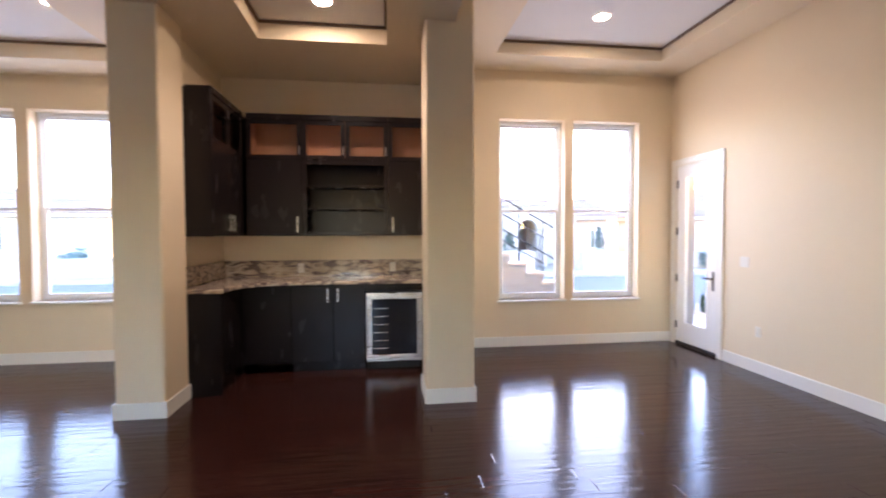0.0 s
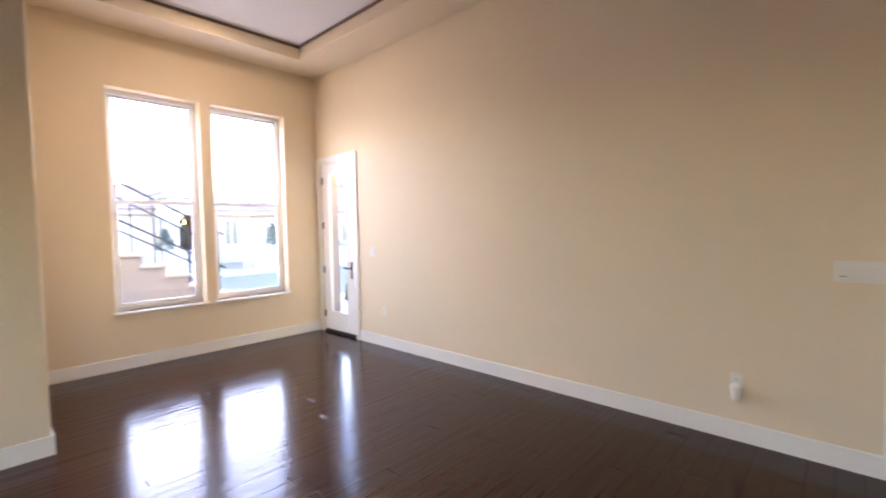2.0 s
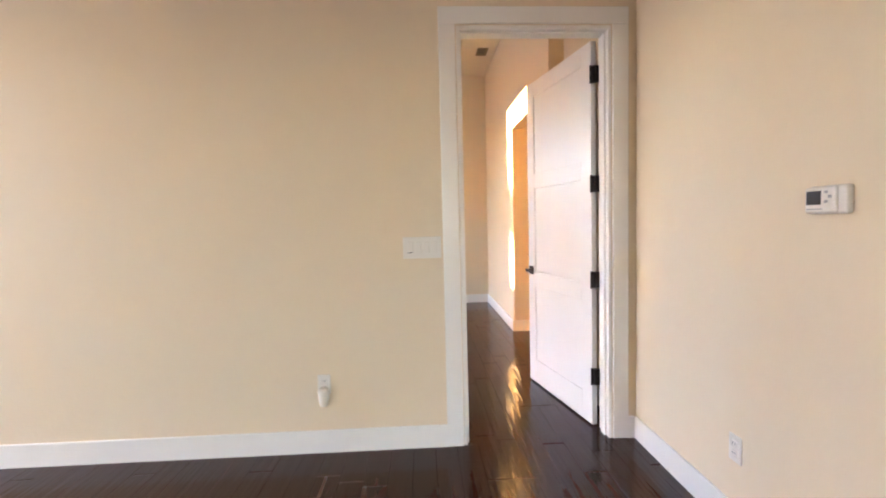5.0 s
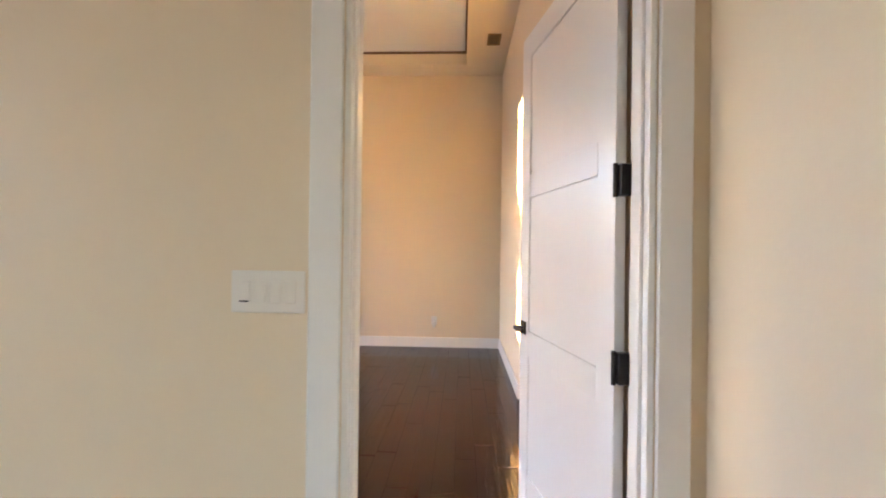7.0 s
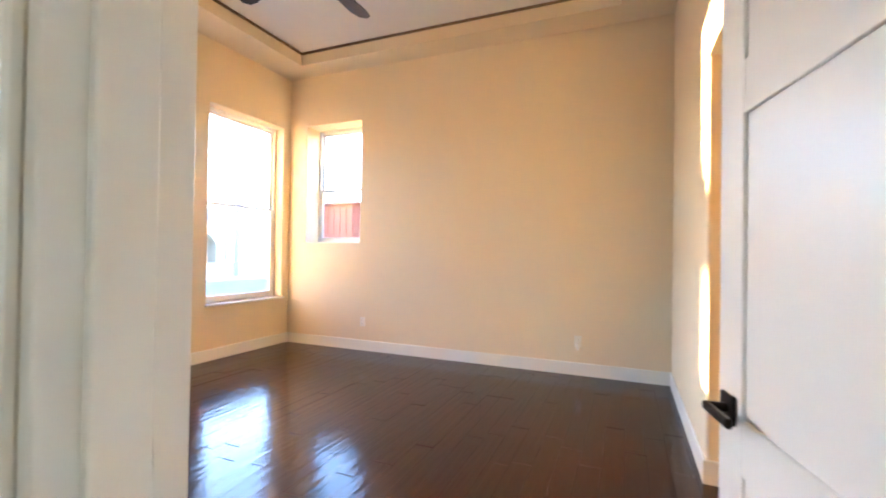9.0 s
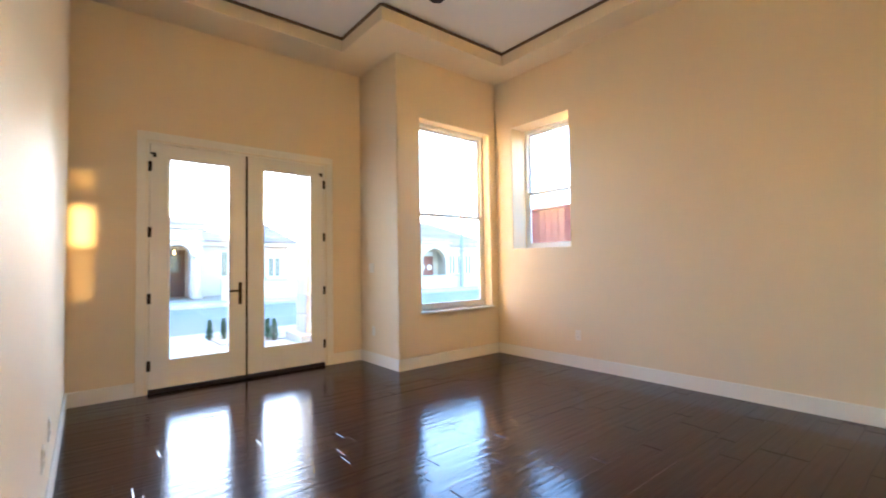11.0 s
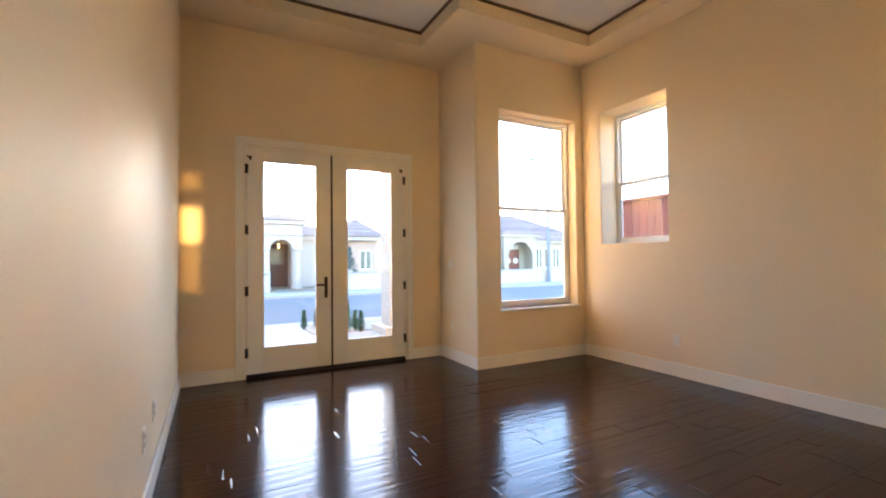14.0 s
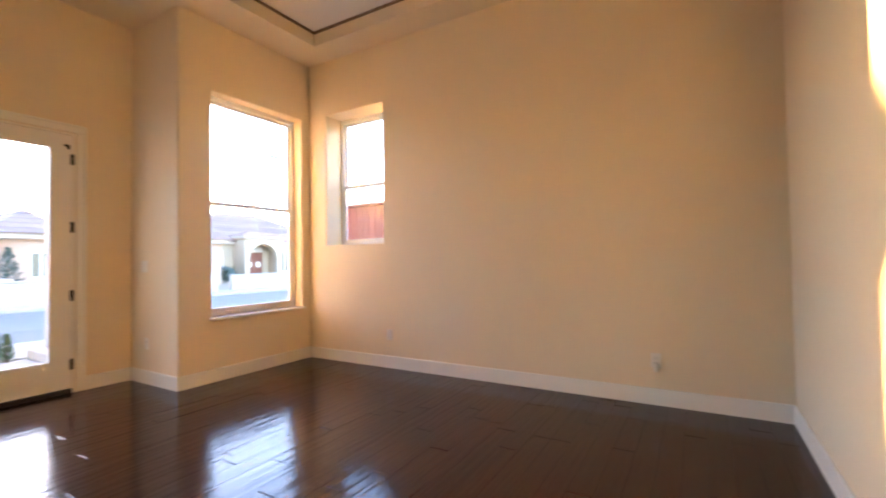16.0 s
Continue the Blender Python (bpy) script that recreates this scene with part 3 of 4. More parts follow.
# terrace door in the wall between
td = root("door_3", pose(XA, X_Y1, 0, 0, 0, -90), "white glazed single terrace door, closed", "glazed door", "", "structure")
WT = X_Y1 - X_Y0
casing(td, WT, 2.45, 0, -0.016, 0.08)
part("jamb", boxes((0, 0, 0, 0.02, XB - XA, 2.43), (WT - 0.02, 0, 0, WT, XB - XA, 2.43), (0, 0, 2.43, WT, XB - XA, 2.45)), TRIM, td)
part("door_stop", boxes((0.02, 0.047, 0.03, 0.036, 0.075, 2.43), (WT - 0.036, 0.047, 0.03, WT - 0.02, 0.075, 2.43), (0.036, 0.047, 2.41, WT - 0.036, 0.075, 2.43)), TRIM, td)
lt = glazed_leaf("leaf", td, 0.024, WT - 0.024, 2.425, True)
part("threshold", box(0.02, -0.012, 0.0, WT - 0.02, XB - XA + 0.01, 0.04, bevel=0.006), DARKPL, td, "dark bronze threshold")
plate_lever(lt, WT - 0.085, 0.93, -1)


# ---- the bar ----
def bar_handle(parent, x, y, z0, z1, axis="y"):
    dx, dy = (0, -0.028) if axis == "y" else (0.028, 0)
    bm = joined(box(x - 0.008 + dx, y - 0.008 + dy, z0, x + 0.008 + dx, y + 0.008 + dy, z1, bevel=0.002),
                box(min(x, x + dx) - 0.005, min(y, y + dy) - 0.005, z0 + 0.02, max(x, x + dx) + 0.005, max(y, y + dy) + 0.005, z0 + 0.03),
                box(min(x, x + dx) - 0.005, min(y, y + dy) - 0.005, z1 - 0.03, max(x, x + dx) + 0.005, max(y, y + dy) + 0.005, z1 - 0.02))
    return part("handle", bm, STEEL, parent, "brushed steel bar handle")


BF, BT = 4.66, 0.97            # front of the base cabinets, top of their bodies


def base_unit(x0, x1, doors):
    r = root("base_cabinet", pose(0, 0, 0), "espresso brown bar base cabinet under the granite top", "cabinet", "bar base cabinets")
    part("body", boxes((x0, BF + 0.02, 0.1, x1, 5.275, BT), (x0, BF + 0.08, 0.0, x1, 5.275, 0.1)), CAB, r)
    n = len(doors)
    for k, side in enumerate(doors):
        a, b = x0 + (x1 - x0) * k / n + 0.003, x0 + (x1 - x0) * (k + 1) / n - 0.003
        d = part("door", box(a, BF, 0.115, b, BF + 0.019, BT - 0.01, bevel=0.002), CAB, r)
        bar_handle(d, b - 0.05 if side > 0 else a + 0.05, BF, BT - 0.19, BT - 0.04)
    return r


base_unit(-1.42, -0.97, [1])
base_unit(-0.967, -0.62, [-1])
corner = root("corner_base_cabinet", pose(0, 0, 0), "espresso corner base cabinet along the bar's side wall", "cabinet", "bar base cabinets")
part("body", boxes((-2.315, 4.05, 0.0, -1.94, 5.275, BT), (-1.94, BF + 0.02, 0.1, -1.425, 5.275, BT)), CAB, corner)
part("end_panel", box(-2.205, 4.035, 0.0, -1.92, 4.05, BT, bevel=0.002), CAB, corner)
part("door", box(-1.94, 4.08, 0.115, -1.921, BF - 0.02, BT - 0.01, bevel=0.002), CAB, corner)
part("door", box(-1.9, BF, 0.115, -1.43, BF + 0.019, BT - 0.01, bevel=0.002), CAB, corner)
fill = root("cooler_surround", pose(0, 0, 0), "espresso filler panels round the wine cooler", "cabinet", "bar base cabinets")
part("top_rail", box(-0.617, BF + 0.005, 0.89, 0.095, 5.2, BT), CAB, fill)
part("side_panel", box(0.03, BF + 0.005, 0.0, 0.095, 5.2, 0.888), CAB, fill)

wc = root("wine_cooler", pose(0, 0, 0), "stainless framed wine cooler with a dark glass door", "wine cooler")
W0, W1 = -0.605, 0.018
part("body", box(W0 + 0.005, BF + 0.03, 0.075, W1 - 0.005, 5.2, 0.875), DARKPL, wc)
cd = part("door_frame", boxes((W0, BF - 0.03, 0.10, W0 + 0.06, BF + 0.025, 0.865), (W1 - 0.06, BF - 0.03, 0.10, W1, BF + 0.025, 0.865),
                              (W0 + 0.06, BF - 0.03, 0.10, W1 - 0.06, BF + 0.025, 0.17), (W0 + 0.06, BF - 0.03, 0.80, W1 - 0.06, BF + 0.025, 0.865), bevel=0.004), STEEL, wc,
          "brushed stainless door frame")
part("glass", box(W0 + 0.055, BF - 0.015, 0.165, W1 - 0.055, BF - 0.005, 0.805), BLACKGL, cd, "dark tinted glass")
for k in range(6):
    part("rack", box(W0 + 0.08, BF - 0.018, 0.24 + k * 0.09, W0 + 0.24, BF - 0.0155, 0.246 + k * 0.09), STEEL, wc, "pale rack front")
part("kick_plate", box(W0 + 0.02, BF + 0.05, 0.0, W1 - 0.02, BF + 0.07, 0.075), DARKPL, wc)
part("door_handle", joined(cyl((W0 + 0.025, BF - 0.065, 0.25), (W0 + 0.025, BF - 0.065, 0.72), 0.009),
                           cyl((W0 + 0.025, BF - 0.065, 0.29), (W0 + 0.025, BF - 0.028, 0.29), 0.006), cyl((W0 + 0.025, BF - 0.065, 0.68), (W0 + 0.025, BF - 0.028, 0.68), 0.006)), STEEL, wc)

# granite top with a rounded inner corner, and its upstand
bm = bmesh.new()
pts = [(-2.318, 4.02), (-1.9, 4.02)]
for k in range(0, 11):
    a = math.pi * k / 20
    pts.append((-1.9 + 0.46 * (1 - math.cos(a)) , 4.62 - 0.46 * (1 - math.sin(a))))
pts = pts[:2] + [(-1.9, 4.2)] + pts[3:] + [(0.095, 4.62), (0.095, 5.277), (-2.318, 5.277)]
f = bm.faces.new([bm.verts.new((x, y, BT + 0.002)) for x, y in pts])
ext = bmesh.ops.extrude_face_region(bm, geom=[f])
for v in [g for g in ext["geom"] if isinstance(g, bmesh.types.BMVert)]:
    v.co.z += 0.04
es = [e for e in bm.edges if abs(e.verts[0].co.z - e.verts[1].co.z) < 1e-4]
bmesh.ops.bevel(bm, geom=es, offset=0.008, segments=2, profile=0.5, affect="EDGES")
solo("bar_countertop", bm, GRANITE, "brown and cream veined granite bar countertop", "countertop")
gb = root("granite_backsplash", pose(0, 0, 0), "low veined granite backsplash behind the bar", "backsplash")
part("back_slab", box(-2.298, 5.257, BT + 0.042, 0.095, 5.277, 1.21, bevel=0.002), GRANITE, gb)
part("side_slab", box(-2.318, 4.03, BT + 0.042, -2.298, 5.277, 1.21, bevel=0.002), GRANITE, gb)

UZ0, UZG, UZ1, UF = 1.51, 2.41, 2.89, 4.95


def upper_back(x0, x1, glazed_n, kind, handle_side):
    """A wall unit on the back wall: glazed boxes above, doors or open shelves below."""
    r = root("wall_cabinet", pose(0, 0, 0), "espresso wall cabinet with glazed boxes above" + (" open shelves" if kind == "open" else " a slab door"), "cabinet", "bar wall cabinets")
    t = 0.019
    yb = 5.275
    for nm, c in (("side_panel", (x0, UF + 0.02, UZ0, x0 + t, yb, UZ1)), ("side_panel", (x1 - t, UF + 0.02, UZ0, x1, yb, UZ1)),
                  ("bottom_panel", (x0 + t, UF + 0.02, UZ0, x1 - t, yb, UZ0 + t)), ("top_panel", (x0 + t, UF + 0.02, UZ1 - t, x1 - t, yb, UZ1)),
                  ("divider", (x0 + t, UF + 0.02, UZG - t, x1 - t, yb, UZG)), ("back_board", (x0 + t, yb - 0.01, UZ0 + t, x1 - t, yb, UZG - t))):
        part(nm, box(*c, bevel=0.001), CAB, r)
    part("back_panel", box(x0 + t, yb - 0.012, UZG, x1 - t, yb - 0.002, UZ1 - t), CABIN, r, "lit reddish wood cabinet back")
    part("lining", boxes((x0 + t, UF + 0.03, UZG + 0.001, x0 + t + 0.004, yb - 0.013, UZ1 - t - 0.001), (x1 - t - 0.004, UF + 0.03, UZG + 0.001, x1 - t, yb - 0.013, UZ1 - t - 0.001),
                         (x0 + t + 0.004, UF + 0.03, UZ1 - t - 0.005, x1 - t - 0.004, yb - 0.013, UZ1 - t - 0.001), (x0 + t + 0.004, UF + 0.03, UZG + 0.001, x1 - t - 0.004, yb - 0.013, UZG + 0.005)), CABIN, r)
    part("crown", box(x0, UF - 0.012, UZ1 - 0.05, x1, UF + 0.02, UZ1 + 0.012, bevel=0.004), CAB, r)
    w = (x1 - x0) / glazed_n
    for k in range(glazed_n):
        a, b = x0 + k * w + 0.002, x0 + (k + 1) * w - 0.002
        za, zb, s = UZG - 0.02, UZ1 - 0.052, 0.05
        d = part("glazed_door", boxes((a, UF, za, a + s, UF + 0.019, zb), (b - s, UF, za, b, UF + 0.019, zb), (a + s, UF, za, b - s, UF + 0.019, za + s),
                                      (a + s, UF, zb - s, b - s, UF + 0.019, zb), bevel=0.002), CAB, r)
        part("pane", box(a + s - 0.003, UF + 0.007, za + s - 0.003, b - s + 0.003, UF + 0.011, zb - s + 0.003), CABGLASS, d)
        part("knob", box(b - 0.03, UF - 0.012, za + 0.06, b - 0.018, UF, za + 0.16, bevel=0.002), STEEL, d, "small steel pull")
    if kind == "open":
        part("face_frame", boxes((x0, UF, UZ0, x0 + 0.045, UF + 0.019, UZG - 0.024), (x1 - 0.045, UF, UZ0, x1, UF + 0.019, UZG - 0.024),
                                 (x0 + 0.045, UF, UZ0, x1 - 0.045, UF + 0.019, UZ0 + 0.05), (x0 + 0.045, UF, UZG - 0.075, x1 - 0.045, UF + 0.019, UZG - 0.024), bevel=0.002), CAB, r)
        for z in (1.82, 2.08):
            part("shelf", box(x0 + t, UF + 0.03, z, x1 - t, yb - 0.012, z + 0.022, bevel=0.002), CAB, r)
    else:
        d = part("door", box(x0 + 0.002, UF, UZ0 + 0.003, x1 - 0.002, UF + 0.019, UZG - 0.024, bevel=0.002), CAB, r)
        bar_handle(d, x1 - 0.05 if handle_side > 0 else x0 + 0.05, UF, UZ0 + 0.04, UZ0 + 0.22)
    return r


upper_back(-1.95, -1.34, 1, "door", 1)
upper_back(-1.338, -0.352, 2, "open", 0)
upper_back(-0.35, 0.095, 1, "door", -1)
us = root("side_wall_cabinet", pose(0, 0, 0), "espresso wall cabinet on the bar's side wall", "cabinet", "bar wall cabinets")
xw, xf = -2.318, -2.0
for nm, c in (("side_panel", (xw, 4.055, UZ0, xf, 4.075, UZ1)), ("side_panel", (xw, 5.25, UZ0, xf, 5.27, UZ1)), ("bottom_panel", (xw, 4.075, UZ0, xf, 5.25, UZ0 + 0.019)),
              ("top_panel", (xw, 4.075, UZ1 - 0.019, xf, 5.25, UZ1)), ("divider", (xw, 4.075, UZG - 0.019, xf, 5.25, UZG)),
              ("back_board", (xw, 4.075, UZ0 + 0.019, xw + 0.01, 5.25, UZG - 0.019))):
    part(nm, box(*c, bevel=0.001), CAB, us)
part("back_panel", box(xw, 4.075, UZG, xw + 0.01, 5.25, UZ1 - 0.019), CABIN, us, "lit reddish wood cabinet back")
part("end_panel", box(-2.205, 4.036, UZ0 - 0.004, xf + 0.02, 4.055, UZ1 + 0.012, bevel=0.002), CAB, us)
part("crown", box(xf, 4.055, UZ1 - 0.05, xf + 0.03, UF - 0.014, UZ1 + 0.012, bevel=0.004), CAB, us)
for a, b in ((4.06, 4.5), (4.505, 4.93)):
    za, zb, s = UZG - 0.02, UZ1 - 0.052, 0.05
    d = part("glazed_door", boxes((xf, a, za, xf + 0.019, a + s, zb), (xf, b - s, za, xf + 0.019, b, zb), (xf, a + s, za, xf + 0.019, b - s, za + s),
                                  (xf, a + s, zb - s, xf + 0.019, b - s, zb), bevel=0.002), CAB, us)
    part("pane", box(xf + 0.007, a + s - 0.003, za + s - 0.003, xf + 0.011, b - s + 0.003, zb - s + 0.003), CABGLASS, d)
    d = part("door", box(xf, a, UZ0 + 0.003, xf + 0.019, b, UZG - 0.024, bevel=0.002), CAB, us)
    bar_handle(d, xf + 0.019, b - 0.05 if a < 4.3 else a + 0.05, UZ0 + 0.04, UZ0 + 0.22, "x")


# ---- wall plates, sockets, thermostat ----
def plate(name, m, w, h, label, category, kind, gangs=1, group=""):
    """A wall plate; local x runs along the wall, local -y points into the room."""
    r = root(name, m, label, category, group)
    part("cover_plate", box(-w / 2, -0.007, -h / 2, w / 2, 0.0, h / 2, bevel=0.003, seg=2), PLASTIC, r)
    for k in range(gangs):
        x = (k - (gangs - 1) / 2) * 0.046
        if kind == "switch":
            part("rocker", box(x - 0.0165, -0.0105, -0.034, x + 0.0165, -0.0065, 0.034, bevel=0.002), PLASTIC, r)
        elif kind == "dimmer" and k == 0:
            part("slider", box(x - 0.0165, -0.0105, -0.034, x + 0.0165, -0.0065, 0.034, bevel=0.002), PLASTIC, r)
            part("slider_mark", box(x - 0.014, -0.0125, -0.03, x + 0.012, -0.0102, -0.026), DARKPL, r)
        elif kind == "dimmer":
            part("rocker", box(x - 0.0165, -0.0105, -0.034, x + 0.0165, -0.0065, 0.034, bevel=0.002), PLASTIC, r)
        else:
            for z in (-0.02, 0.02):
                soc = part("socket", box(x - 0.017, -0.0095, z - 0.014, x + 0.017, -0.0065, z + 0.014, bevel=0.004), PLASTIC, r)
                for dx in (-0.006, 0.006):
                    part("slot", box(x + dx - 0.001, -0.0102, z - 0.004, x + dx + 0.001, -0.0094, z + 0.006), DARKPL, soc)
    return r


to_px, to_nx, to_py, to_ny = -90, 90, 0, 180     # the plate's back faces +x, -x, +y, -y
plate("light_switch", pose(XA, -0.393, 1.19, 0, 0, to_px), 0.222, 0.125, "white four-gang switch plate beside the inner door", "switch", "dimmer", 4)
plate("light_switch", pose(XA, 4.15, 1.2, 0, 0, to_px), 0.12, 0.118, "white two-gang switch plate beside the terrace door", "switch", "switch", 2)
plate("wall_outlet", pose(XA, 3.95, 0.45, 0, 0, to_px), 0.07, 0.114, "white duplex outlet on the cream wall", "outlet", "socket", 1, "wall outlets")
plate("wall_outlet", pose(XA, 0.199, 0.405, 0, 0, to_px), 0.075, 0.118, "white outlet with a plugged-in night light", "outlet", "socket", 1, "wall outlets")
plate("wall_outlet", pose(2.77, -1.665, 0.37, 0, 0, to_ny), 0.07, 0.114, "white duplex outlet below the thermostat", "outlet", "socket", 1, "wall outlets")
plate("wall_outlet", pose(XB, 1.76, 0.38, 0, 0, to_nx), 0.07, 0.114, "white duplex outlet on the shared wall", "outlet", "socket", 1, "wall outlets")
plate("wall_outlet", pose(XB, 2.17, 0.40, 0, 0, to_nx), 0.07, 0.114, "white duplex outlet on the shared wall", "outlet", "socket", 1, "wall outlets")
plate("wall_outlet", pose(XR, 2.10, 0.37, 0, 0, to_px), 0.075, 0.118, "white duplex outlet under the small window", "outlet", "socket", 1, "wall outlets")
plate("wall_outlet", pose(XR, -0.60, 0.36, 0, 0, to_px), 0.075, 0.118, "white outlet with a small plug-in on the far wall", "outlet", "socket", 1, "wall outlets")
plate("wall_outlet", pose(6.652, 3.92, 0.40, 0, 0, to_px), 0.07, 0.114, "white duplex outlet on the bump's side", "outlet", "socket", 1, "wall outlets")
plate("light_switch", pose(6.652, 3.96, 1.18, 0, 0, to_px), 0.12, 0.118, "white two-gang switch plate beside the french doors", "switch", "switch", 2)
plate("bar_outlet", pose(-1.42, 5.257, 1.115, 0, 0, to_py), 0.07, 0.114, "white outlet set in the granite backsplash", "outlet", "socket", 1, "bar outlets")
plate("bar_outlet", pose(-0.30, 5.257, 1.115, 0, 0, to_py), 0.07, 0.114, "white outlet set in the granite backsplash", "outlet", "socket", 1, "bar outlets")


def plug_in(m, label):
    r = root("night_light", m, label, "night light", "plug-in night lights")
    part("housing", joined(cyl((0, -0.034, -0.115), (0, -0.034, -0.02), 0.022, 0.033, n=24, bevel=0.005),
                           box(-0.03, -0.036, -0.085, 0.03, -0.0105, -0.022, bevel=0.005)), PLASTIC, r)
    part("dome", cyl((0, -0.034, -0.021), (0, -0.034, -0.008), 0.031, 0.024, n=24, bevel=0.004), PLASTIC, r)
    return r


plug_in(pose(XA, 0.199, 0.405, 0, 0, to_px), "white plug-in night light in the outlet")
small = plug_in(pose(XR, -0.60, 0.35, 0, 0, to_px), "small white plug-in night light in the outlet")
small.scale = (0.7, 0.7, 0.7)

th = root("thermostat", pose(2.37, -1.665, 1.37, 0, 0, to_ny), "white wall thermostat with a small grey display", "thermostat")
part("housing", joined(box(-0.078, -0.026, -0.05, 0.078, 0, 0.052, bevel=0.008, seg=2), box(-0.076, -0.040, -0.046, 0.046, -0.02, 0.048, bevel=0.008, seg=2)), PLASTIC, th)
part("display", box(-0.066, -0.0415, -0.016, -0.006, -0.0395, 0.034, bevel=0.0005), LCD, th, "dark grey display")
th.scale = (0.84, 0.95, 0.86)
for x, z in ((0.014, 0.028), (0.030, 0.012), (0.014, -0.006)):
    part("button", box(x - 0.007, -0.0425, z - 0.005, x + 0.007, -0.0395, z + 0.005, bevel=0.001), BUTTON, th, "grey push button")
part("label_strip", box(-0.066, -0.041, -0.034, 0.0, -0.0395, -0.030), BUTTON, th)



# ---- ceiling fittings ----
def downlight(x, y, z, watts):
    r = root("recessed_light", pose(x, y, z), "lit recessed ceiling light with a white trim ring", "ceiling light", "recessed lights")
    bm = bmesh.new()
    n, prof = 32, ((0.098, 0.0), (0.096, -0.008), (0.078, -0.010), (0.070, 0.0))
    rings = [[bm.verts.new((r_ * math.cos(2 * math.pi * k / n), r_ * math.sin(2 * math.pi * k / n), h)) for k in range(n)] for r_, h in prof]
    for a, b in zip(rings, rings[1:]):
        for k in range(n):
            bm.faces.new((a[k], a[(k + 1) % n], b[(k + 1) % n], b[k]))
    part("trim_ring", bm, PLASTIC, r)
    part("lamp", cyl((0, 0, -0.007), (0, 0, -0.001), 0.070, n=32), LAMP, r, "glowing lamp face")
    ld = bpy.data.lights.new("recessed_lamp", "SPOT")
    ld.energy, ld.color, ld.spot_size, ld.spot_blend, ld.shadow_soft_size = watts, (1.0, 0.86, 0.66), radians(140), 0.8, 0.07
    lo = new("recessed_lamp", ld)
    lo.parent = r
    lo.location = (0, 0, -0.03)


downlight(1.95, 4.26, CZ + 0.165, 2.2)
downlight(-0.92, 3.72, LZ + 0.17, 5)
downlight(-3.27, 4.04, LZ + 0.17, 3)

vent = root("ceiling_vent", pose(7.27, -1.3, CZ), "brass-brown slatted ceiling air vent", "air vent")
VENT = mat("bronze_vent", (0.3, 0.2, 0.08), 0.4, metal=0.6, spread=0.1)
part("frame", boxes((-0.13, -0.075, -0.008, 0.13, -0.055, 0), (-0.13, 0.055, -0.008, 0.13, 0.075, 0), (-0.13, -0.055, -0.008, -0.11, 0.055, 0), (0.11, -0.055, -0.008, 0.13, 0.055, 0)), VENT, vent)
part("backing", box(-0.11, -0.055, -0.001, 0.11, 0.055, 0.0), DARKPL, vent)
for k in range(5):
    part("slat", box(-0.11, -0.05 + k * 0.022, -0.007, 0.11, -0.04 + k * 0.022, -0.002), VENT, vent)

fan = root("ceiling_fan", pose(5.66, 0.94, CZ + 0.16), "dark bronze ceiling fan with five wooden blades", "ceiling fan")
part("canopy", cyl((0, 0, -0.07), (0, 0, 0), 0.05, 0.075, bevel=0.008), BRONZE, fan)
part("downrod", cyl((0, 0, -0.51), (0, 0, -0.06), 0.013), BRONZE, fan)
part("motor_housing", joined(cyl((0, 0, -0.69), (0, 0, -0.56), 0.14, 0.15, n=32, bevel=0.02), cyl((0, 0, -0.56), (0, 0, -0.5), 0.13, 0.04, n=32)), BRONZE, fan)
part("light_cap", cyl((0, 0, -0.75), (0, 0, -0.69), 0.05, 0.1, n=32, bevel=0.01), BRONZE, fan)
for k in range(5):
    turn = Matrix.Rotation(radians(72 * k), 4, "Z")
    bm = box(0.12, -0.022, -0.662, 0.26, 0.022, -0.654, bevel=0.002)
    bm.transform(turn)
    arm = part("blade_arm", bm, BRONZE, fan)
    bm = bmesh.new()
    outline = [(0.22, -0.05), (0.5, -0.068), (0.70, -0.078), (0.785, -0.06), (0.815, -0.01), (0.79, 0.05), (0.70, 0.078), (0.5, 0.068), (0.22, 0.05)]
    fc = bm.faces.new([bm.verts.new((x, y, -0.652 + 0.18 * y)) for x, y in outline])
    e = bmesh.ops.extrude_face_region(bm, geom=[fc])
    for v in [g for g in e["geom"] if isinstance(g, bmesh.types.BMVert)]:
        v.co.z += 0.008
    bm.transform(turn)
    part("blade", bm, BRONZE, arm, "dark wooden fan blade")

# an added spot stands in for the mirrored low sun; through the made-up slot it throws a narrow warm patch beside the
# french doors
ray_to = Vector((3.85, YF, 1.60))
ray_from = Vector((5.816, -4.665, 1.849))
ld = bpy.data.lights.new("mirrored_sunbeam", "SPOT")
ld.energy, ld.color, ld.spot_size, ld.spot_blend, ld.shadow_soft_size = 1900, (1.0, 0.62, 0.17), radians(9), 0.1, 0.035
beam = new("mirrored_sunbeam", ld)
src = ray_from + (ray_from - ray_to).normalized() * 6.0
beam.matrix_world = look(src, ray_to)


